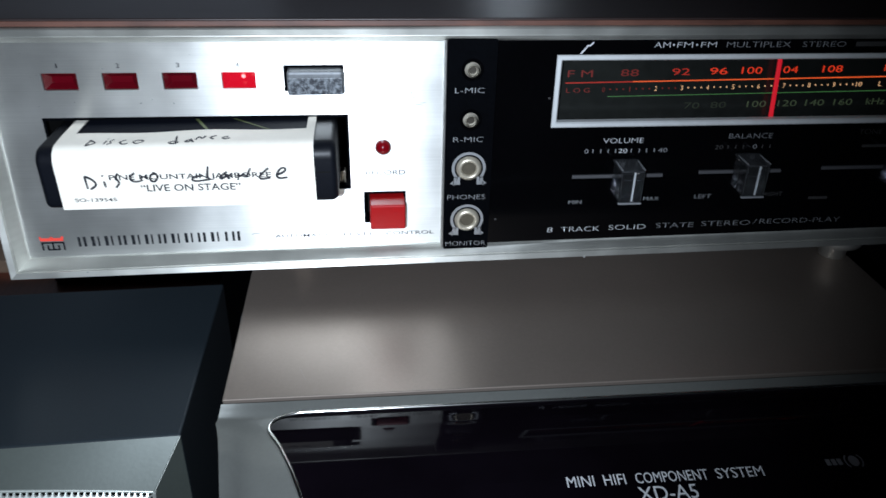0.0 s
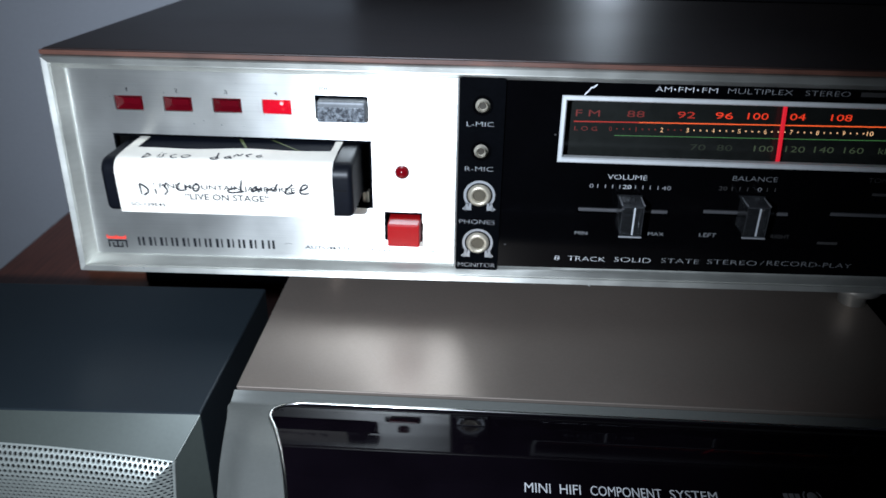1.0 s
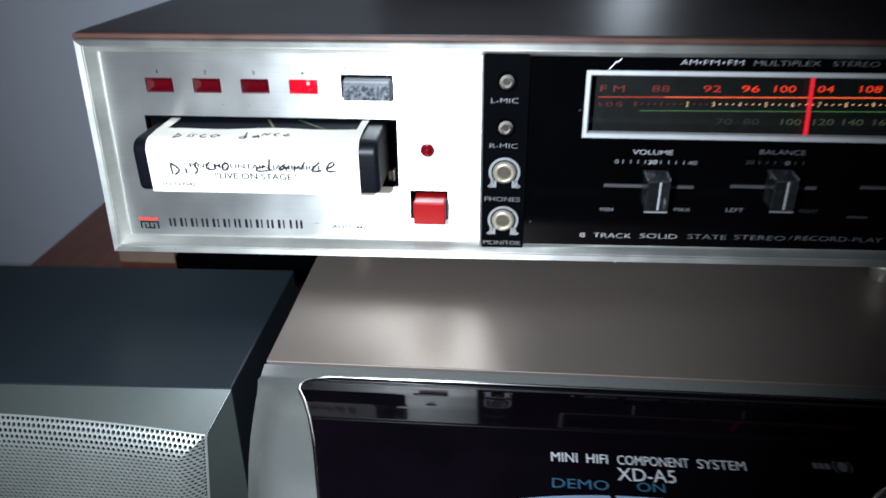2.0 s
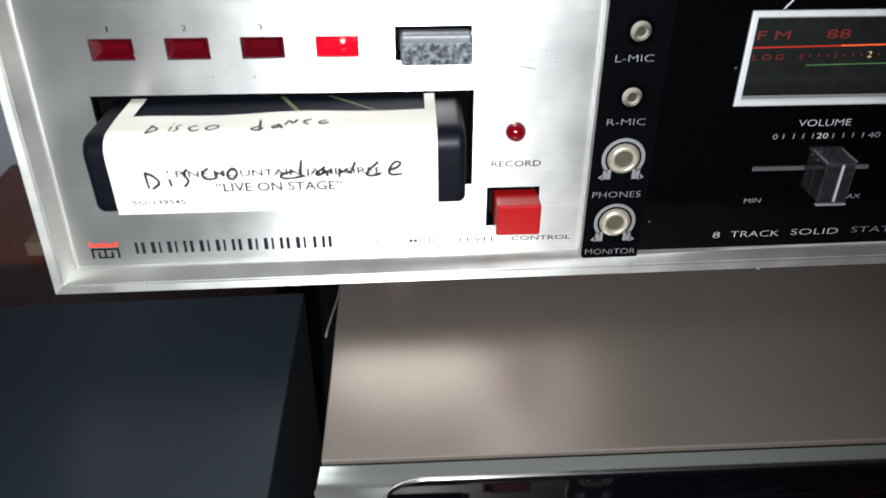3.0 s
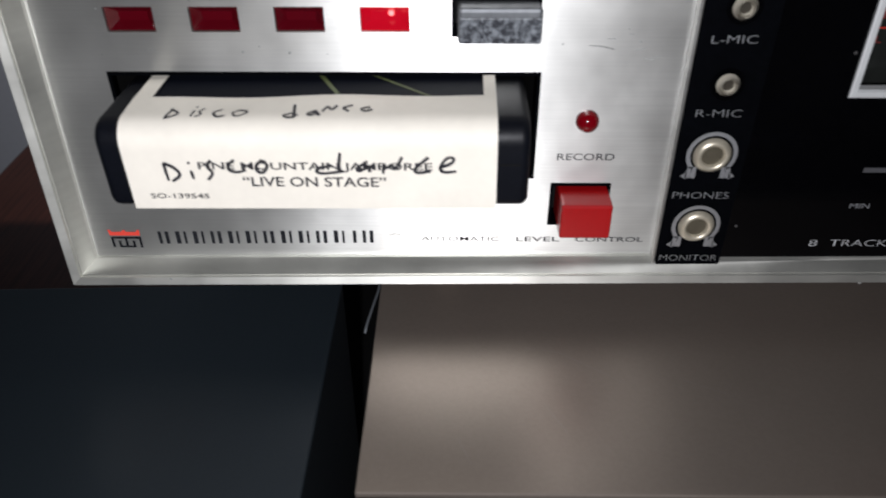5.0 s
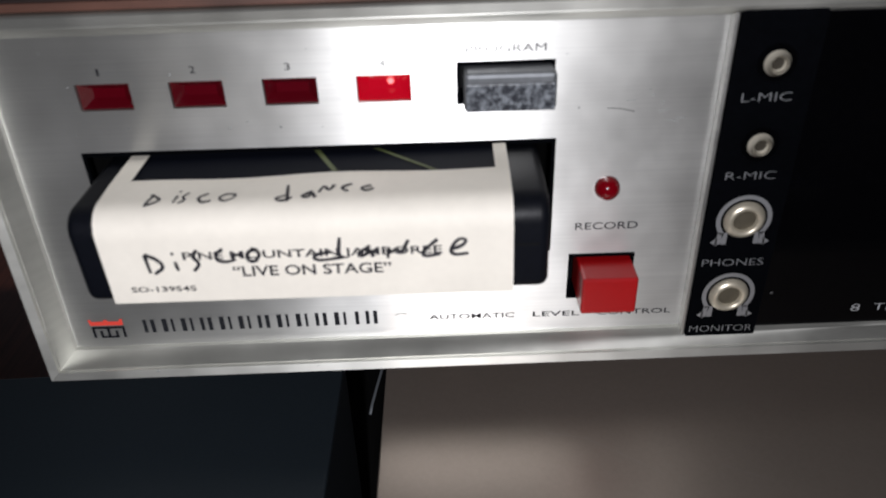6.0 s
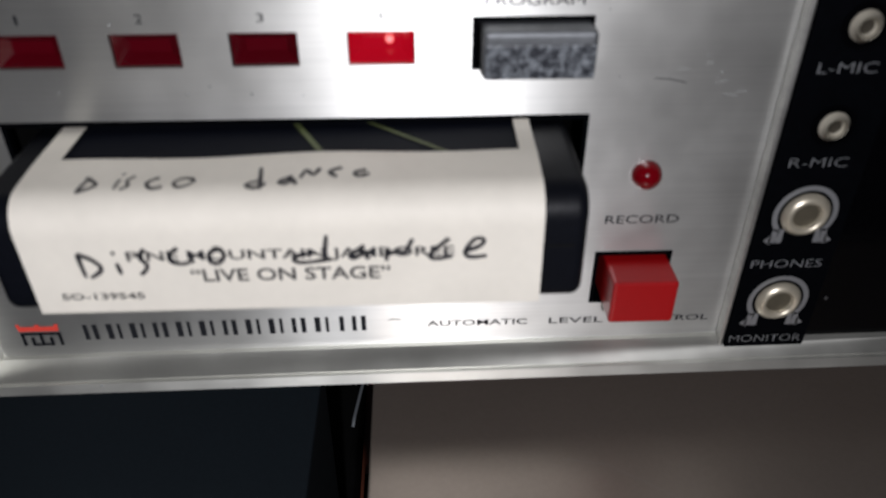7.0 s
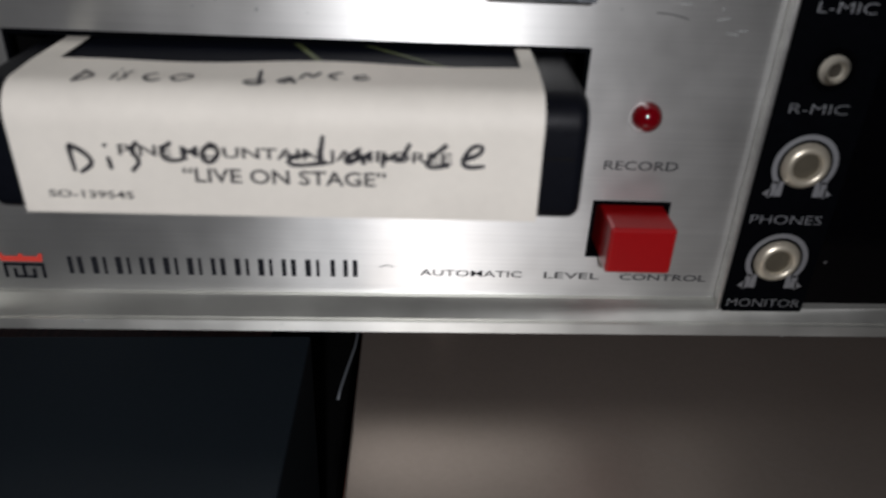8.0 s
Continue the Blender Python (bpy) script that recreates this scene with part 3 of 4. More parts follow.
part("front_lens", front_sheet(lens_edge, 1.6, 13.5, 70, 60, 0.0006), LENS_BLACK, hifi, "glossy black convex front window", smooth=True)
rim = bmesh.new()
path = [(lens_edge(k)[0], k) for k in np.linspace(13.5, 1.6, 40)] + [(u, 1.6) for u in np.linspace(lens_edge(1.6)[0], lens_edge(1.6)[1], 40)][1:-1] + [(lens_edge(k)[1], k) for k in np.linspace(1.6, 13.5, 40)]
pts = [front_point(u, k, 0.0007) for u, k in path]
prev = None
for i, p in enumerate(pts):
    d = (pts[min(i + 1, len(pts) - 1)] - pts[max(i - 1, 0)]).normalized()
    n = Vector((0, -0.55, 0.85)).normalized()
    s = d.cross(n).normalized()
    c = [rim.verts.new(p + s * 0.0006 * math.cos(a) + n * 0.0006 * math.sin(a)) for a in (0, 1.05, 2.1, 3.14)]
    if prev:
        for q in range(3):
            rim.faces.new([prev[q], prev[q + 1], c[q + 1], c[q]])
    prev = c
part("lens_rim", rim, CHROME, hifi, "thin bright rim round the black window", smooth=True)

# ---- loudspeaker beside it ----
SX0, SX1, ST, SF = -0.205, 0.0484, 1.1100, -0.0690
speaker = thing("loudspeaker", "slate-topped loudspeaker with silver front and perforated metal grille", "loudspeaker")
part("cabinet", box(SX0, SX1, SF, 0.030, TT, ST, 0.0008, 2), SPK_TOP, speaker, "slate blue-grey vinyl-covered cabinet")


GX0, GX1, GZ0, GZ1 = SX0 + 0.012, SX1 - 0.0088, TT + 0.014, ST - 0.0152


def arch(x):
    """The rise of the grille's upper edge towards the middle of the cabinet."""
    q = (x - (GX0 + GX1) / 2) / ((GX1 - GX0) / 2)
    return 0.0085 * (1 - min(1.0, abs(q)) ** 2.2)


N = 40
sb = bmesh.new()
prev = None
for k in range(N + 1):
    q = k / N
    x = SX0 + (SX1 - SX0) * q
    xi = GX0 - 0.0003 + (GX1 - GX0 + 0.0006) * q
    cur = (sb.verts.new((x, SF - 0.0003, ST - 0.0003)), sb.verts.new((xi, -0.0800, GZ1 + 0.0003 + arch(xi))))
    if prev:
        sb.faces.new([prev[0], cur[0], cur[1], prev[1]])
    prev = cur
part("front_bezel", sb, SPK_SILVER, speaker, "sloping silver plastic front bezel", smooth=True)
for outer_x, inner_x, drift in ((SX1, GX1, -0.11), (SX0, GX0, 0.0)):
    sb = bmesh.new()
    prev = None
    for k in range(N + 1):
        q = k / N
        zi = GZ1 + 0.0003 + (GZ0 - GZ1) * q
        cur = (sb.verts.new((outer_x, SF - 0.0003, ST - 0.0003 + (TT - ST) * q)), sb.verts.new((inner_x + drift * (GZ1 - zi), -0.0800, zi)))
        if prev:
            sb.faces.new([prev[0], cur[0], cur[1], prev[1]])
        prev = cur
    part("bezel_side", sb, SPK_SILVER, speaker, smooth=True)
sb = bmesh.new()
sb.faces.new([sb.verts.new(p) for p in ((SX0, SF - 0.0003, TT), (SX1, SF - 0.0003, TT), (GX1 - 0.11 * (GZ1 - GZ0), -0.0800, GZ0), (GX0, -0.0800, GZ0))])
part("bezel_foot", sb, SPK_SILVER, speaker)
# highlight along the bezel's corner edge, laid on as a thin pale strip
mitre = bmesh.new()
for k in range(9):
    q = k / 8
    c = Vector((SX1, SF - 0.0003, ST - 0.0003)).lerp(Vector((GX1 + 0.0003, -0.0800, GZ1 + 0.0003)), q)
    ring_now = [mitre.verts.new(c + Vector((0.0004 * math.cos(t), -0.0003 + 0.0004 * math.sin(t), 0.0003 * math.cos(t)))) for t in (0.0, 1.57, 3.14, 4.71)]
    if k:
        for i in range(4):
            mitre.faces.new([ring_old[i], ring_old[(i + 1) % 4], ring_now[(i + 1) % 4], ring_now[i]])
    ring_old = ring_now
part("bezel_edge_highlight", mitre, GRILLE, speaker, "bright corner edge of the bezel, highlight set in as a pale strip", smooth=True)


def grille_end(z):
    """The grille narrows a little from its upper corner down."""
    return GX1 - 0.11 * max(0.0, GZ1 - z)


def grille_point(x, z):
    e = min(x - GX0, GX1 - x, z - GZ0, GZ1 - z)
    f = max(0.0, min(1.0, e / 0.0105))
    up = arch(x) * max(0.0, min(1.0, 1 - (GZ1 - z) / 0.07))
    x = GX0 + (x - GX0) * (grille_end(z) - GX0) / (GX1 - GX0)
    return (x, -0.0795 - 0.0070 * (1 - (1 - f) ** 1.6), z + up)


def perforated(pitch, hole):
    """A sheet of hexagonal cells, each with a round hole, shaped as a pillow."""
    verts, faces = [], []
    rowh = pitch * math.sqrt(3) / 2
    nz, nx = int((GZ1 - GZ0) / rowh), int((GX1 - GX0) / pitch)
    for j in range(nz):
        z = GZ1 - rowh * (j + 0.5)
        if z < ST - 0.11:
            break
        for i in range(nx):
            x = GX1 - pitch * (i + 0.5 + 0.5 * (j % 2))
            if x - pitch / 2 < GX0:
                continue
            base = len(verts)
            for k in range(6):
                a = radians(60 * k + 30)
                rr = pitch / math.sqrt(3)
                verts.append(grille_point(min(GX1, x + rr * math.cos(a)), min(GZ1, z + rr * math.sin(a))))
            for k in range(12):
                a = radians(30 * k + 30)
                verts.append(grille_point(x + hole * math.cos(a), z + hole * math.sin(a)))
            for k in range(12):
                a = radians(30 * k + 30)
                p = grille_point(x + hole * 0.97 * math.cos(a), z + hole * 0.97 * math.sin(a))
                verts.append((p[0], p[1] + 0.0008, p[2]))
            for k in range(6):
                o0, o1 = base + k, base + (k + 1) % 6
                h0, h1, h2 = base + 6 + 2 * k, base + 6 + 2 * k + 1, base + 6 + (2 * k + 2) % 12
                faces += [(o0, o1, h1), (o0, h1, h0), (o1, h2, h1)]
            for k in range(12):
                a, b = base + 6 + k, base + 6 + (k + 1) % 12
                faces.append((a, b, b + 12, a + 12))
    me = bpy.data.meshes.new("grille")
    me.from_pydata(verts, [], faces)
    me.materials.append(GRILLE)
    me.update()
    return me


grille = new("grille", perforated(0.0020, 0.00078))
grille.parent = speaker
tagged(grille, "perforated silver metal grille", kind="stuff")
ge = bmesh.new()
prev = None
for k in range(61):
    x = GX0 + (GX1 - GX0) * k / 60
    c = [ge.verts.new((x, -0.0792 - dy, GZ1 + dz + arch(x))) for dy, dz in ((0, 0.0004), (0.0010, 0.0006), (0.0014, 0.0000), (0.0008, -0.0005))]
    if prev:
        for q in range(3):
            ge.faces.new([prev[q], prev[q + 1], c[q + 1], c[q]])
    prev = c
part("grille_edge", ge, GRILLE, speaker, "folded upper edge of the grille", smooth=True)
side = part("grille_edge", box(GX1 - 0.0004, GX1 + 0.0008, -0.0806, -0.0785, GZ0, GZ1, 0.0003), GRILLE, speaker)
for v in side.data.vertices:
    v.co.x += grille_end(v.co.z) - GX1
part("baffle", box(GX0 + 0.002, grille_end(GZ0) - 0.001, -0.0745, -0.0735, GZ0, GZ1 - 0.002), BAFFLE, speaker)

# the cabinet stands a little askew: its far side comes forward
for piece in speaker.children:
    for v in piece.data.vertices:
        v.co.y -= 0.034 * (SX1 - v.co.x)

# black device behind the player, standing askew
backbox = thing("black_device", "glossy black device standing askew behind the tape player", "device", at=pose(0.058, 0.262, TT, 0, 0, -12))
part("casing", box(0, 0.46, 0.002, 0.10, 0, 0.345, 0.004), BLACK_PLASTIC, backbox)
part("front_glass", box(0.004, 0.456, 0.0, 0.0015, 0.006, 0.341, 0.0006), SCREEN, backbox, "glossy black front pane")

# ---- printing on the face panel ----
FY = -0.00015
for i, w in enumerate(WINS):
    writing("numeral", str(i + 1), (w[0] + w[1]) / 2 - (0.0006 if i else 0.00025), (w[0] + w[1]) / 2 + (0.0006 if i else 0.00025), 1.2201, FY, PRINT_BLACK, player, 0.0016)
writing("button_name", "PROGRAM", 0.0888, 0.1062, 1.2226, FY - 0.0001, PANEL_GREY, player, 0.0017)
writing("button_name", "RECORD", 0.1152, 0.1306, 1.1771, FY - 0.0001, PANEL_GREY, player, 0.0020)
for text, a, b in (("AUTOMATIC", 0.0780, 0.10066), ("LEVEL", 0.1056, 0.11796), ("CONTROL", 0.1226, 0.14216)):
    writing("panel_word", text, a, b, 1.1502, FY - 0.0001, PANEL_GREY, player, 0.0016, thick=0.00004)

# maker's name: thirteen plain pairs of bars
name_x = 0.0016
for i in range(13):
    w = 0.0018 if i == 11 else 0.0037
    z0 = 1.1479 + 0.011 * name_x
    g = bmesh.new()
    wide, thin = (0.00125, 0.00070) if i % 3 else (0.00095, 0.00105)
    for a, b in ((0, wide), (w - 0.0006 - thin, w - 0.0006)) if i != 11 else ((0.0004, 0.0014),):
        g.faces.new([g.verts.new((name_x + x, FY, z0 + z)) for x, z in ((a, 0), (b, 0), (b, 0.0043), (a, 0.0043))])
    part("name_block", g, NAME_PRINT, player)
    name_x += w + 0.00142
# emblem: a red crenellated bar over black strokes
em = bmesh.new()
outline = [(-0.0125, 1.1507), (-0.0038, 1.1507), (-0.0036, 1.1527), (-0.0044, 1.1527), (-0.0046, 1.1520), (-0.0076, 1.1520), (-0.0078, 1.1526), (-0.0086, 1.1526), (-0.0088, 1.1520), (-0.0119, 1.1520), (-0.0121, 1.1527), (-0.0128, 1.1527)]
em.faces.new([em.verts.new((x, FY, z)) for x, z in outline])
part("emblem_crown", em, PRINT_RED, player, "red crenellated emblem bar")
for n, (p, q, r, s) in enumerate(((-0.0124, -0.0036, 1.1496, 1.1503), (-0.0124, -0.0117, 1.1466, 1.1503), (-0.0043, -0.0036, 1.1466, 1.1503), (-0.0104, -0.0097, 1.1466, 1.1490), (-0.0104, -0.0056, 1.1466, 1.1472), (-0.0063, -0.0056, 1.1466, 1.1490), (-0.0084, -0.0077, 1.1470, 1.1500))):
    em = bmesh.new()
    em.faces.new([em.verts.new((x, FY - 0.00002 * n, z)) for x, z in ((p, r), (q, r), (q, s), (p, s))])
    part("emblem_stroke", em, PRINT_BLACK, player)

# printing on the socket strip
SY = -0.00352
for text, a, b, z in (("L-MIC", 0.1490, 0.1600, 1.2108), ("R-MIC", 0.1488, 0.1604, 1.1915), ("PHONES", 0.1470, 0.1622, 1.1672), ("MONITOR", 0.1468, 0.1632, 1.1462)):
    writing("socket_name", text, a, b, z, SY, STRIP_PRINT if text != "PHONES" else PRINT_DIM, player, 0.0020, thick=-0.00020)

# ---- radio panel ----
RY = -0.00175
# words right of 0.25 take the dimmed print: torch falloff put into the ink
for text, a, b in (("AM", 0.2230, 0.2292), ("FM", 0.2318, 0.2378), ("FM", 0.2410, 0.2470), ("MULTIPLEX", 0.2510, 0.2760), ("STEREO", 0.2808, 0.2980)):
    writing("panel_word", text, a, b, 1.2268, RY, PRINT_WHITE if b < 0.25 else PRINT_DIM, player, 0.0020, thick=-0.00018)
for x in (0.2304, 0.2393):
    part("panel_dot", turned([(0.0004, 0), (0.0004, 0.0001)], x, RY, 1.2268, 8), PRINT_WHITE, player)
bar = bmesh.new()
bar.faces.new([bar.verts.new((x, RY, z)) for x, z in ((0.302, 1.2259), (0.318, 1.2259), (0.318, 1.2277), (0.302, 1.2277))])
part("panel_bar", bar, GREY_AND_SHADED, player)
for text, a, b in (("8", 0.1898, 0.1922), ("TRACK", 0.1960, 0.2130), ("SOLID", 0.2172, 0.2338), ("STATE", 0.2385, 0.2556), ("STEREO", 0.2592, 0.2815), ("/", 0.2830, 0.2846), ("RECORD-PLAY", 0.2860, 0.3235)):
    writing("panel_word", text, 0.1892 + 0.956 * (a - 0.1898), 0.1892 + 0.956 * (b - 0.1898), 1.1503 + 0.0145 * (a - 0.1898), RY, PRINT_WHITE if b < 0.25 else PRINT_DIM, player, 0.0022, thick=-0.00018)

# dial: a scale sunk behind the panel, seen through a framed opening
dial = part("dial_frame", ring([(0, 0.001), (0, -0.0022), (0.0004, -0.0025), (0.0016, -0.0025), (0.0021, -0.0018), (0.0021, 0.001)], 0.1867, 0.3720, 1.1952, 1.2233), mat("pale_metal", (0.72, 0.74, 0.74), 0.45, 0.5, 0.05, (300, 300, 300), 0.06, 60), player, "pale metal dial frame")
part("dial_plate", box(0.1860, 0.3726, 0.0073, 0.0079, 1.1900, 1.2250), mat("dial_black", (0.010, 0.011, 0.010), 0.25, 0, 0.2, (300, 300, 300), 0.3, 25), dial)
dw = bmesh.new()
box(0.1862, 0.1884, 0.0019, 0.0071, 1.1940, 1.2240, bm=dw)
box(0.3701, 0.3724, 0.0019, 0.0071, 1.1940, 1.2240, bm=dw)
box(0.1886, 0.3699, 0.0019, 0.0071, 1.2213, 1.2240, bm=dw)
box(0.1886, 0.3699, 0.0019, 0.0071, 1.1928, 1.1936, bm=dw)
part("dial_well", dw, BLACK_MATT, dial)
DY = 0.0070


def flat_bar(a, b, z0, z1, y):
    g = bmesh.new()
    g.faces.new([g.verts.new((x, y, z)) for x, z in ((a, z0), (b, z0), (b, z1), (a, z1))])
    return g


def level(x):
    """The rise of the printed rows towards the far end of the dial."""
    return 0.011 * (x - 0.2)


# the dial lighting is put into the print's glow, fading leftwards
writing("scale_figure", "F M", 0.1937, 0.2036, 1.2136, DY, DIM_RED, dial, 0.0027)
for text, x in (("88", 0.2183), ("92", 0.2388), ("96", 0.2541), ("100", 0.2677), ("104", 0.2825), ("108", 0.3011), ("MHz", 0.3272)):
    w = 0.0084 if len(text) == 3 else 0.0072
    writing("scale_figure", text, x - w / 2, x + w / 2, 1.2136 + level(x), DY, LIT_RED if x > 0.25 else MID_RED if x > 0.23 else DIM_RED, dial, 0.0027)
for a, b, z, h, m, label in ((0.1932, 0.2200, 1.2098, 0.00045, MID_RED, "dimly lit end of the scale line"), (0.2200, 0.3381, 1.2098, 0.00045, LIT_LINE, "glowing orange scale line"), (0.2105, 0.3361, 1.2041, 0.0003, LIT_GREEN, "green scale line")):
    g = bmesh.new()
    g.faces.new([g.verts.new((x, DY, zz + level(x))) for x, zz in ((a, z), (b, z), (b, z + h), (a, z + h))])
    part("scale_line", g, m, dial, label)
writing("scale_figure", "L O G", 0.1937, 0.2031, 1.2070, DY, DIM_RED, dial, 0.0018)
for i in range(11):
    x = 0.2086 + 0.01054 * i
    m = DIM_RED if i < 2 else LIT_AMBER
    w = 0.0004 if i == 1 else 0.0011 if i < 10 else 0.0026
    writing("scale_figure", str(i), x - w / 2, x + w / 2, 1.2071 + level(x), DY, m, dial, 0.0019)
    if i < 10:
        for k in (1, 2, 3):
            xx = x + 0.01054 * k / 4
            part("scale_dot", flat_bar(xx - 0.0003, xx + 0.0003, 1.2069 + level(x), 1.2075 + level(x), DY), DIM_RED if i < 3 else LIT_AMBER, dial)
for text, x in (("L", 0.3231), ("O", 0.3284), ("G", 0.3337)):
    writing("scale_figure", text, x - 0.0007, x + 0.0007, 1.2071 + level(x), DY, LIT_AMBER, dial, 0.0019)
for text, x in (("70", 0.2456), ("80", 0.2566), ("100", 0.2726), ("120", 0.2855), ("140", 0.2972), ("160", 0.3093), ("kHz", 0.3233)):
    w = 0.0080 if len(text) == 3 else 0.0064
    writing("scale_figure", text, x - w / 2, x + w / 2, 1.1998 + level(x), DY, DIM_GREEN if x > 0.265 else FAINT_GREEN, dial, 0.0026)
nd = part("tuning_needle", box(-0.0008, 0.0008, -0.0006, 0.0006, -0.0136, 0.0136, 0.0003), mat("needle_red", (0.75, 0.01, 0.02), 0.4, emit=(1.0, 0.02, 0.04), power=0.30), dial, "red tuning needle")
nd.matrix_world = pose(0.2775, 0.0044, 1.2082, 0, -4.0, 0)

# scratch above the dial
strokes("scratch", [[(0.1953, 1.2236), (0.1972, 1.2258), (0.1978, 1.2268), (0.1985, 1.2266), (0.2000, 1.2280)]], lambda u, v: Vector((u, -0.0019, v)), 0.0006, PRINT_WHITE, player, "pale scratch in the panel")

# slider tracks, knobs and scales
for (a, b, c, d) in TRACKS:
    tr = bmesh.new()
    box(a - 0.001, b + 0.001, 0.004, 0.0046, c - 0.001, d + 0.001, bm=tr)
    tk = part("slider_track", tr, BLACK_MATT, player)
    part("slider_rail", box(a + 0.0004, b - 0.0004, -0.0008, 0.0016, c + 0.0004, d - 0.0008, 0.0002), mat("rail_grey", (0.07, 0.07, 0.075), 0.45, 0.2), tk, "grey slider rail")


def slider_knob(x, zc):
    """A clear upright block with a sloping top that runs back to the panel, a white line in its front and a pale lower lip."""
    w = 0.0045
    k = part("slider_knob", box(x - w, x + w, -0.0134, -0.0024, zc - 0.0060, zc + 0.0062, 0.0005), SMOKED, player, "clear acrylic slider knob with white pointer line")
    tp = bmesh.new()
    lo = [tp.verts.new(p) for p in ((x - w, -0.0134, zc + 0.0064), (x + w, -0.0134, zc + 0.0064), (x + w + 0.0007, -0.0030, zc + 0.0072), (x - w - 0.0007, -0.0030, zc + 0.0072))]
    hi = [tp.verts.new((v.co.x, v.co.y, v.co.z + 0.0006)) for v in lo]
    tp.faces.new(hi)
    tp.faces.new(lo[::-1])
    for n in range(4):
        tp.faces.new([lo[n], lo[(n + 1) % 4], hi[(n + 1) % 4], hi[n]])
    top = part("knob_top", tp, KNOB_GREY, k, "sloping grey upper face")
    for sx in (-1, 1):
        part("top_edge", box(x + sx * w - 0.0002, x + sx * w + 0.0002, -0.0134, -0.0040, zc + 0.0073, zc + 0.0077), PRINT_DIM, top)
    part("pointer_line", box(x + 0.0003, x + 0.0010, -0.01385, -0.01355, zc - 0.0056, zc + 0.0066), PRINT_WHITE, k)
    part("knob_edge", box(x + w - 0.0004, x + w, -0.01375, -0.01352, zc - 0.0056, zc + 0.0062), KNOB_GREY, k)
    part("knob_edge", box(x - w, x - w + 0.0003, -0.01375, -0.01352, zc - 0.0056, zc + 0.0062), KNOB_GREY, k)
    part("knob_lip", box(x - w - 0.0002, x + w + 0.0002, -0.0142, -0.0130, zc - 0.0069, zc - 0.0062, 0.0002), PRINT_DIM, k)
    return k


KNOB_GREY = mat("knob_grey", (0.024, 0.025, 0.027), 0.22, 0.0, 0.1, (400, 400, 400), 0.3, 200)
slider_knob(0.2181, 1.1741)
slider_knob(0.2683, 1.1756)
slider_knob(0.3330, 1.1762)
# slider print also darkens to the right, the weaker light painted in
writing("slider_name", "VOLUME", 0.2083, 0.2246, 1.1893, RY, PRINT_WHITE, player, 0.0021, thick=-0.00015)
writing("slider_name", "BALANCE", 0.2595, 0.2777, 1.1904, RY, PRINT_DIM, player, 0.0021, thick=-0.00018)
writing("slider_name", "TONE", 0.3140, 0.3240, 1.1914, RY, GREY_AND_SHADED, player, 0.0021, thick=-0.00018)
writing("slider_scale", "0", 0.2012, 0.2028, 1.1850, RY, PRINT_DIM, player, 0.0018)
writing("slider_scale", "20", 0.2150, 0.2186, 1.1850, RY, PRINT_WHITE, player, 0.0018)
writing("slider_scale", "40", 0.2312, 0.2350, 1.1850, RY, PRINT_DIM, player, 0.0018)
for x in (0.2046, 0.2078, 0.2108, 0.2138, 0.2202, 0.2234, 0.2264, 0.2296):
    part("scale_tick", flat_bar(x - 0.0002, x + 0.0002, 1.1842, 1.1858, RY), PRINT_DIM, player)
writing("slider_scale", "20", 0.2545, 0.2580, 1.1858, RY, GREY_AND_SHADED, player, 0.0018)
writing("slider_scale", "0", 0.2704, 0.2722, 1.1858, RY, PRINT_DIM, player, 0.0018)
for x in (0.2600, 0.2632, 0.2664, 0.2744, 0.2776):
    part("scale_tick", flat_bar(x - 0.0002, x + 0.0002, 1.1850, 1.1866, RY), GREY_AND_SHADED, player)
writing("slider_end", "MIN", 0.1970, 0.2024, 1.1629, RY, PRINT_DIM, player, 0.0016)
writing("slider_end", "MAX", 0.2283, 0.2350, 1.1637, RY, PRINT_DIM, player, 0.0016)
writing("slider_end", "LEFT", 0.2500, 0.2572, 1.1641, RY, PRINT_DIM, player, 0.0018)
writing("slider_end", "RIGHT", 0.2800, 0.2880, 1.1645, RY, GREY_AND_SHADED, player, 0.0018)
for a, b, z in ((0.3000, 0.3085, 1.1622), (0.3170, 0.3280, 1.1852)):
    part("panel_bar", flat_bar(a, b, z - 0.0006, z + 0.0006, RY), GREY_AND_SHADED, player)
for x, z in ((0.1852, 1.2068), (0.1672, 1.1560)):
    part("chip", turned([(0.0005, 0), (0.0002, 0.0002)], x, RY, z, 6), GREY_AND_SHADED, player, "small pale chip in the paint")

# ---- lettering on the cartridge label ----
def on_front(u, s):
    return label_point(u, s, 0.00012)


for text, a, b, s, h in (("PINE MOUNTAIN JAMBOREE", -0.0255, 0.0295, 0.0114, 0.0026), ("\u201cLIVE ON STAGE\u201d", -0.0155, 0.0185, 0.0075, 0.0027), ("SO-139545", -0.0385, -0.0243, 0.0034, 0.0014)):
    writing("printed_title", text, a, b, s, 0, INK, cart, h, thick=0.00016, on=lambda x, z: on_front(x, z - 0.006 * x))

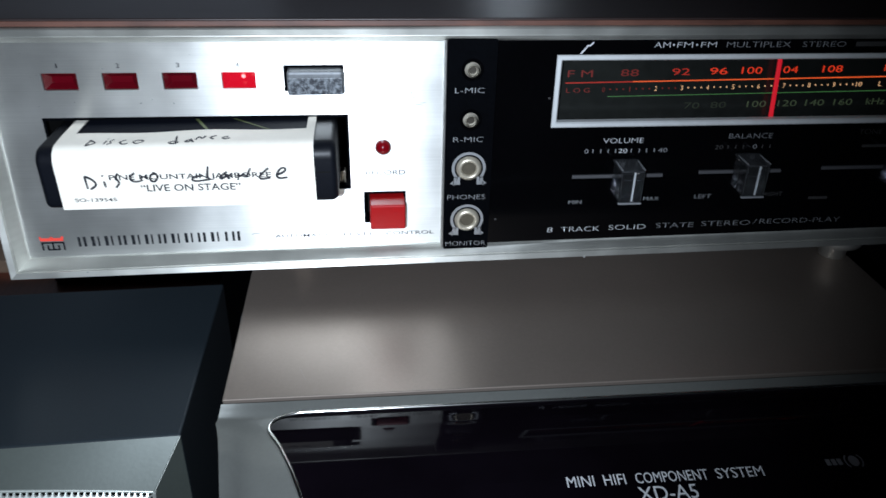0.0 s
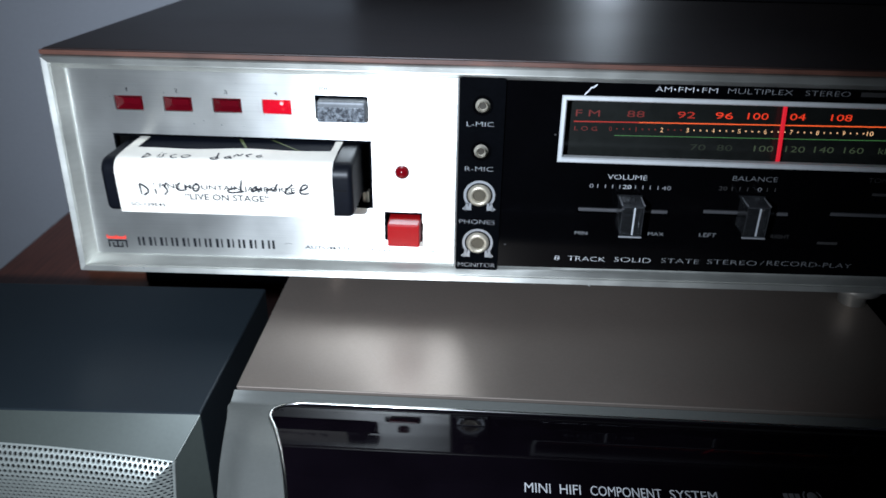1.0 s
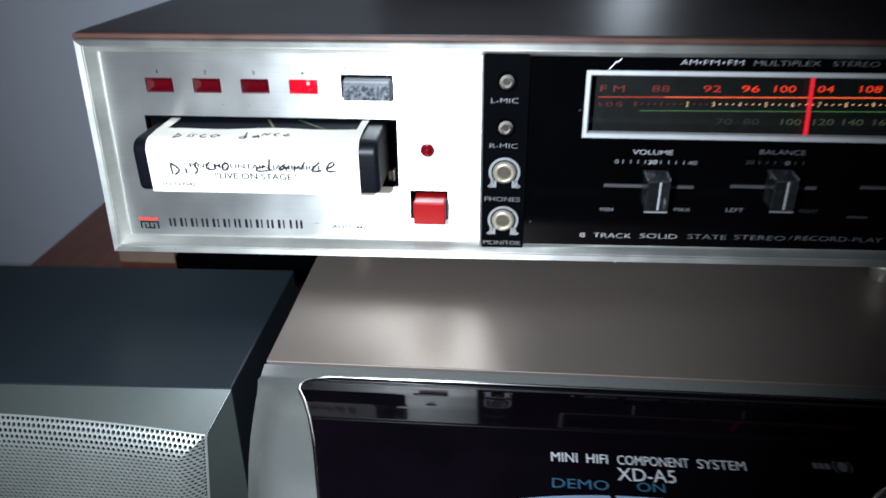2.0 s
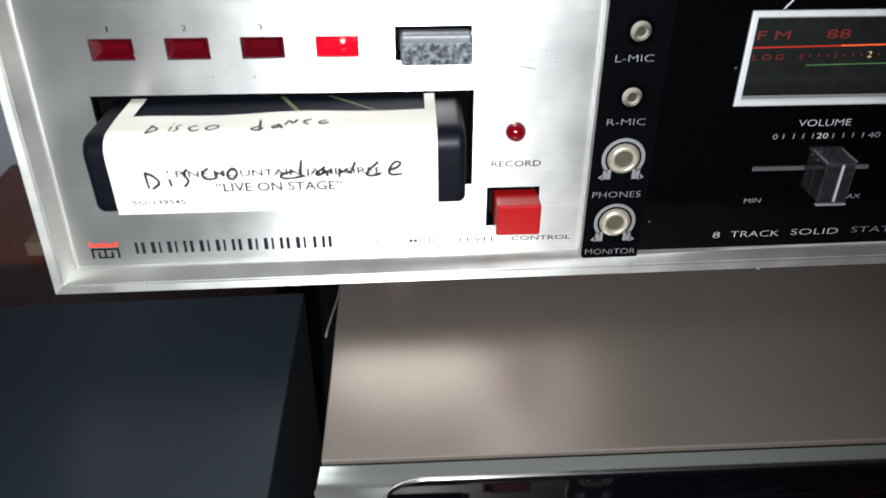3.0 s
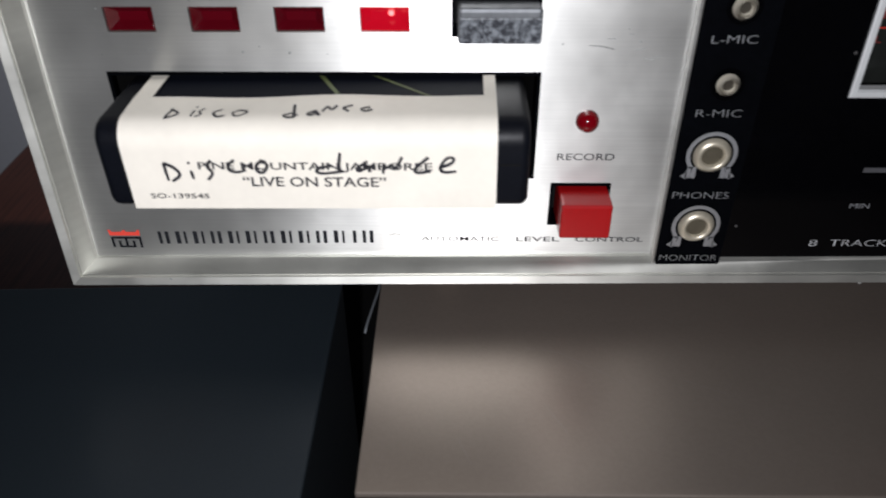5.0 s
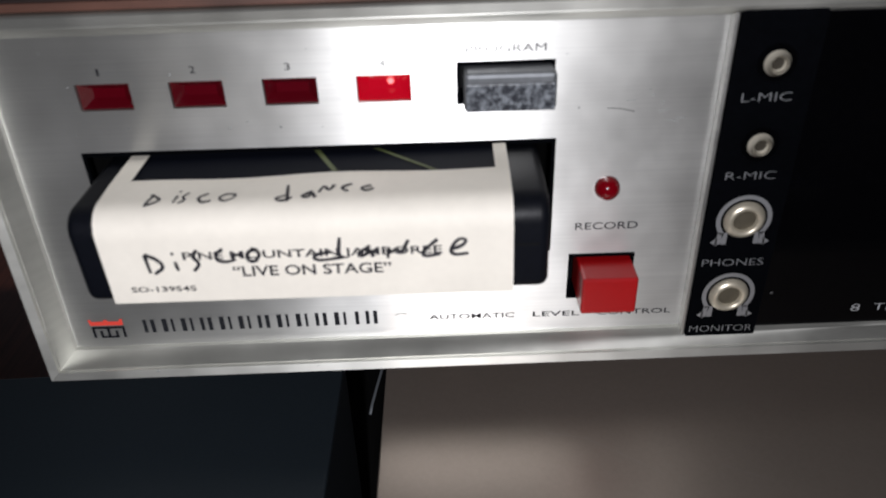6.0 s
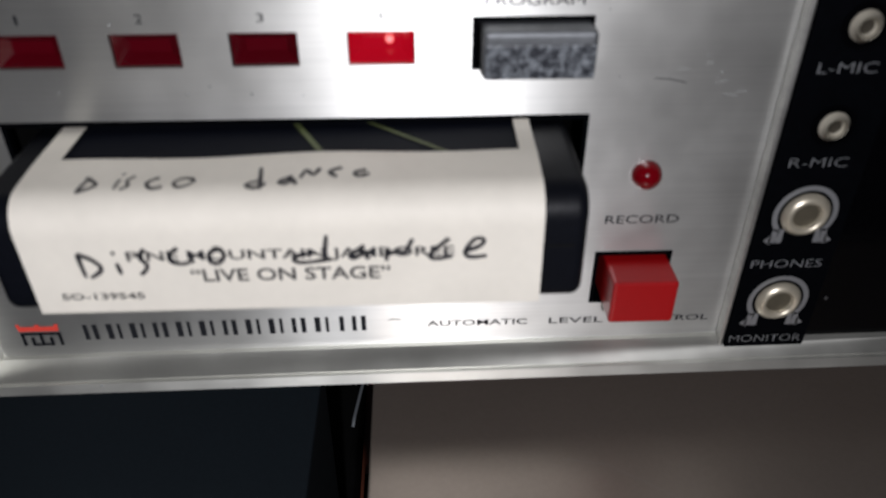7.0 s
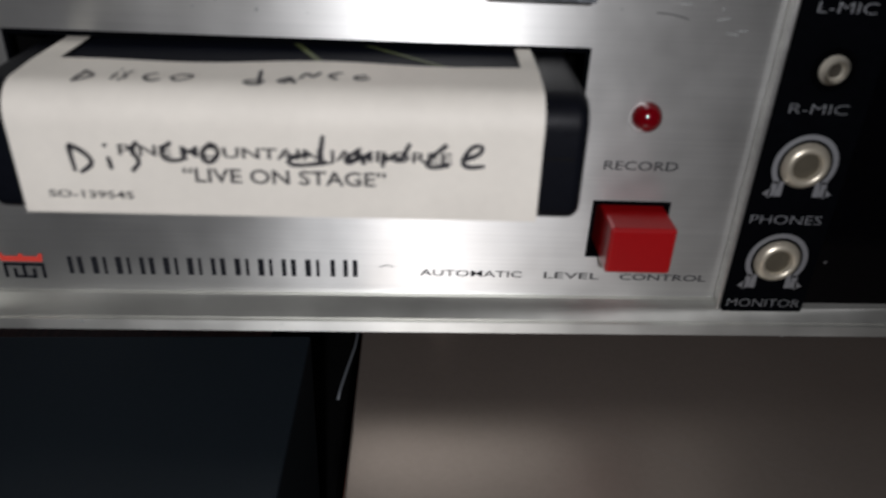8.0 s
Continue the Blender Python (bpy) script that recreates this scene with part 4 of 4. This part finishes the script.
# pen strokes in millimetres: across the label, and up from its lower edge
DISCO = [[(-33.5, 12.5), (-33.4, 10.2), (-33.2, 7.8)], [(-33.6, 12.6), (-31.2, 11.4), (-29.8, 9.3), (-32.4, 7.6)], [(-27.4, 10.6), (-27.1, 8.2)], [(-27.8, 12.8), (-27.3, 12.4)],
         [(-22.2, 13.3), (-23.7, 11.7), (-22.0, 9.9), (-23.8, 8.0)], [(-16.7, 13.4), (-18.5, 12.1), (-18.3, 10.4), (-16.3, 10.0), (-14.3, 10.7)],
         [(-10.1, 13.2), (-11.8, 12.1), (-11.8, 10.3), (-10.4, 9.8), (-9.1, 11.4), (-9.5, 13.0), (-10.8, 13.2)]]
DANCE = [[(6.2, 11.7), (3.0, 11.4), (2.0, 10.2), (3.8, 9.6), (8.8, 10.4)], [(8.2, 15.2), (7.6, 11.7), (8.0, 10.0)], [(14.4, 13.0), (11.5, 10.9), (12.6, 10.2), (14.6, 12.2), (14.8, 10.1)],
         [(17.9, 9.7), (18.2, 12.2), (18.6, 11.0), (20.2, 12.1), (20.7, 10.4), (22.5, 14.1)], [(28.6, 14.0), (25.0, 10.8), (25.9, 9.7), (29.1, 10.4)],
         [(31.0, 11.2), (34.0, 12.3), (34.7, 13.8), (32.8, 14.0), (31.0, 11.0), (32.1, 9.9), (35.0, 10.3)]]
TOP_DISCO = [[(-31.3, 27.6), (-32.5, 23.6)], [(-32.0, 27.5), (-29.3, 25.4), (-30.9, 24.2), (-32.7, 23.6)], [(-26.2, 26.9), (-26.5, 24.1)], [(-26.0, 28.2), (-26.0, 28.7)],
             [(-23.9, 27.9), (-25.2, 26.2), (-24.0, 25.0), (-25.5, 24.0)], [(-19.7, 27.3), (-21.8, 25.7), (-20.5, 23.8), (-18.6, 24.5)], [(-15.7, 26.9), (-17.3, 25.5), (-15.9, 23.9), (-13.7, 25.3), (-13.8, 26.7), (-15.9, 26.9)]]
TOP_DANCE = [[(-2.7, 25.5), (-5.4, 24.4), (-3.4, 23.5), (-1.6, 24.7)], [(-3.0, 29.4), (-2.4, 23.5)], [(2.6, 26.6), (0.1, 24.9), (2.0, 24.4), (2.4, 26.3), (3.4, 24.3)], [(3.9, 26.0), (4.9, 28.6), (6.0, 26.3), (7.1, 28.6)],
             [(10.8, 28.7), (8.3, 27.5), (10.1, 26.1)], [(14.9, 28.0), (12.6, 27.2), (13.7, 26.0), (15.5, 26.9)]]


def eased(line):
    """The corners of a pen line rounded off by cutting them twice."""
    pts = [Vector((u / 1000, v / 1000)) for u, v in line]
    for _ in range(2):
        if len(pts) > 2:
            cut = [pts[0]]
            for a, b in zip(pts, pts[1:]):
                cut += [a.lerp(b, 0.25), a.lerp(b, 0.75)]
            pts = cut + [pts[-1]]
    return pts


for lines, width in ((DISCO, 0.00088), (DANCE, 0.00092), (TOP_DISCO, 0.00075), (TOP_DANCE, 0.00080)):
    for line in lines:
        strokes("pen_stroke", [eased(line)], on_front, width, INK, cart, "black felt-pen stroke")

# ---- markings of the hi-fi front ----
def lens_z(y):
    for (ya, za), (yb, zb) in zip(PROFILE, PROFILE[1:]):
        if ya >= y >= yb:
            return za + (zb - za) * (ya - y) / (ya - yb)
    return PROFILE[-1][1]


def on_lens(x, h):
    """x across; h is the place on the bulge, given as y."""
    return Vector((x, h, lens_z(h) + 0.0012))


for text, a, b, y, h, m in (("MINI", 0.1710, 0.1795, -0.1132, 0.0035, FRONT_PRINT), ("HIFI", 0.1825, 0.1893, -0.1132, 0.0035, FRONT_PRINT), ("COMPONENT", 0.1925, 0.2155, -0.1132, 0.0035, FRONT_PRINT), ("SYSTEM", 0.2182, 0.2335, -0.1132, 0.0035, FRONT_PRINT), ("XD-A5", 0.1920, 0.2105, -0.1184, 0.0046, FRONT_PRINT)):
    writing("front_word", text, a + 0.0025, b + 0.0025, y, 0, m, hifi, h, on=on_lens)
writing("display_word", "DEMO", 0.1735, 0.1915, -0.1227, 0, LIT_BLUE, hifi, 0.0034, on=on_lens)
writing("display_word", "ON", 0.2003, 0.2090, -0.1226, 0, LIT_BLUE, hifi, 0.0032, on=on_lens)
mk = bmesh.new()
for a, b in ((0.2575, 0.2590), (0.2594, 0.2609), (0.2613, 0.2628)):
    mk.faces.new([mk.verts.new(on_lens(x, y)) for x, y in ((a, -0.1128), (b, -0.1128), (b, -0.1105), (a, -0.1105))])
mk.faces.new([mk.verts.new(on_lens(0.2668 + 0.0017 * math.cos(k * math.pi / 8), -0.1116 + 0.0020 * math.sin(k * math.pi / 8))) for k in range(16)])
for s in (-1, 1):
    for k in range(6):
        a0, a1 = radians(-50 + 100 * k / 6), radians(-50 + 100 * (k + 1) / 6)
        mk.faces.new([mk.verts.new(on_lens(0.2668 + s * r * math.cos(a), -0.1116 + r * math.sin(a))) for r, a in ((0.0026, a0), (0.0031, a0), (0.0031, a1), (0.0026, a1))])
part("badge", mk, PRINT_DIM, hifi, "small pale printed badge")


def lens_arc(r0, r1, a0, a1, material, name, label=""):
    g = bmesh.new()
    prev = None
    for k in range(25):
        a = radians(a0 + (a1 - a0) * k / 24)
        c = [g.verts.new(on_lens(0.1990 + 0.0550 * r * math.cos(a), -0.1364 + 0.0105 * r * math.sin(a))) for r in (r0, r1)]
        if prev:
            g.faces.new([prev[0], prev[1], c[1], c[0]])
        prev = c
    return part(name, g, material, hifi, label)


lens_arc(0.90, 1.0, 8, 96, PALE_ARC, "display_arc", "pale blue display arc")
lens_arc(0.90, 1.0, 98, 172, PALE_ARC, "display_arc", "pale blue display arc")
for r0, a0, a1, m, text in ((0.50, 16, 52, ART_BLUE, "deep blue"), (0.58, 54, 65, ART_RED, "red"), (0.66, 76, 83, PALE_ARC, "pale blue"), (0.62, 97, 115, ART_BLUE, "deep blue"), (0.58, 117, 128, ART_RED, "red"), (0.50, 131, 164, ART_BLUE, "deep blue")):
    lens_arc(r0, 0.87, a0, a1, m, "display_segment", text + " display segment")
dome = turned([(0.0225, 0.0), (0.0225, 0.006), (0.0210, 0.0095), (0.0170, 0.0125), (0.0110, 0.0145), (0.0050, 0.0152), (0.0002, 0.0154)], 0, 0, 0, 40, axis="z")
kn = part("volume_knob", dome, KNOB_SILVER, hifi, "large domed silver volume knob", smooth=True)
kn.matrix_world = pose(0.2890, -0.1355, 1.1085, 28)
part("knob_ring", turned([(0.0226, 0.0060), (0.0240, 0.0060), (0.0243, 0.0066), (0.0240, 0.0074), (0.0226, 0.0078)], 0, 0, 0, 40, axis="z"), CHROME, kn, "thin chrome ring", smooth=True)

# loose cable between loudspeaker and hi-fi unit
def tube(name, pts, r, material, label, category):
    bm = bmesh.new()
    prev = None
    for i, p in enumerate(pts):
        p = Vector(p)
        d = (Vector(pts[min(i + 1, len(pts) - 1)]) - Vector(pts[max(i - 1, 0)])).normalized()
        s = d.cross(Vector((0.3, 0.9, 0.1))).normalized()
        t = d.cross(s)
        c = [bm.verts.new(p + s * r * math.cos(a) + t * r * math.sin(a)) for a in [k * math.pi / 4 for k in range(8)]]
        if prev:
            for k in range(8):
                bm.faces.new([prev[k], prev[(k + 1) % 8], c[(k + 1) % 8], c[k]])
        else:
            bm.faces.new(c)
        prev = c
    bm.faces.new(prev)
    return tagged(mesh(name, bm, material, smooth=True), label, category)


tube("cable", [(0.0568, 0.017, 1.0980), (0.0572, 0.020, 1.0990), (0.0585, 0.028, 1.1000), (0.0600, 0.0375, 1.1005), (0.0605, 0.055, 1.0985), (0.0600, 0.075, 1.0850), (0.0592, 0.100, 1.0500), (0.0590, 0.125, 1.0000), (0.0590, 0.140, TT + 0.0100), (0.0590, 0.150, TT + 0.0006), (0.0590, 0.180, TT + 0.0006)], 0.0005, mat("pale_wire", (0.08, 0.088, 0.096), 0.6), "thin pale loose wire between loudspeaker and hi-fi unit", "cable")

# things on the table behind the loudspeaker
carton = thing("carton", "tan cardboard box on the table behind the loudspeaker", "box")
part("carton_body", box(-0.215, -0.160, 0.32, 0.42, TT, TT + 0.012, 0.001), mat("cardboard", (0.36, 0.25, 0.17), 0.8, 0, 0.1, (300, 300, 300), 0.1, 30), carton)
adapter = thing("power_adapter", "black plastic block on the table behind the loudspeaker", "power adapter")
part("adapter_body", box(-0.150, 0.045, 0.30, 0.41, TT, TT + 0.02, 0.003), BLACK_PLASTIC, adapter)

# added black block: stands in for the shade over the table in the gap
strip = thing("gap_shade_block", "black block added as shade in the gap behind the loudspeaker", "extension lead")
part("shade_body", box(-0.004, 0.046, 0.040, 0.290, TT, TT + 0.026, 0.004), BLACK_MATT, strip)

# fine scratches and rub marks
for k, line in enumerate((((0.108, -0.018), (0.118, -0.020), (0.128, -0.027), (0.136, -0.033)), ((0.112, -0.040), (0.117, -0.050)), ((0.089, -0.052), (0.092, -0.060)), ((0.150, -0.030), (0.162, -0.036)))):
    strokes("scratch", [line], lambda u, v: Vector((u, v, HT + 0.00012)), 0.00025, SCRATCH, hifi, "fine scratch in the enamel")

# added black tube that hides the lit table, so the gap looks shaded
gap_tube = [(0.0552, -0.058 + 0.024 * k, TT + 0.0079) for k in range(8)]
tube("cable", gap_tube, 0.0077, BLACK_MATT, "thick black tube added as shade in the gap beside the hi-fi unit", "cable")
for line, m in ((((0.1205, 1.2080), (0.1235, 1.2078), (0.1268, 1.2070)), PRINT_BLACK), (((0.0690, 1.1512), (0.0705, 1.1518), (0.0722, 1.1514)), GREY_AND_SHADED)):
    strokes("scratch", [line], lambda u, v: Vector((u, FY, v)), 0.00020, m, player, "fine scratch in the aluminium")
SCUFF = mat("pale_scuff", (0.34, 0.35, 0.34), 0.6, 0.6)
marks = random.Random(7)
for _ in range(16):
    x, z, r = marks.uniform(-0.010, 0.142), marks.uniform(1.2040, 1.2280), marks.uniform(0.00012, 0.0003)
    if not any(w[0] - 0.001 < x < w[1] + 0.001 and w[2] - 0.001 < z < w[3] + 0.001 for w in (*WINS, PROG)):
        part("fleck", turned([(r, 0.0), (r * 0.5, 0.00008)], x, -0.00005, z, 7), SCUFF, player, "tiny pale fleck")
for _ in range(5):
    x, z = marks.uniform(0.124, 0.138), marks.uniform(1.2010, 1.2140)
    strokes("scuff", [[(x, z), (x + marks.uniform(0.001, 0.0028), z + marks.uniform(-0.0006, 0.0006))]], lambda u, v: Vector((u, FY, v)), 0.00022, SCUFF, player, "short pale scuff")
for x, z, r in ((0.0350, 1.2062, 0.00045), (0.0466, 1.2060, 0.0005), (0.1330, 1.2090, 0.0004), (0.1298, 1.2122, 0.0003)):
    part("fleck", turned([(r * 0.7, 0.0), (r * 0.4, 0.00010)], x, -0.00005, z, 7), SCUFF, player, "tiny pale fleck")
for x, dz in ((0.005, 0.0), (0.048, 0.0002), (0.090, 0.0001), (0.113, 0.0002), (0.160, 0.0), (0.205, 0.0001)):
    part("dent", turned([(0.0006, 0.0), (0.0003, 0.0002)], x, -0.0064, 1.1396 + dz, 7), SCUFF, player, "small bright dent in the frame edge")
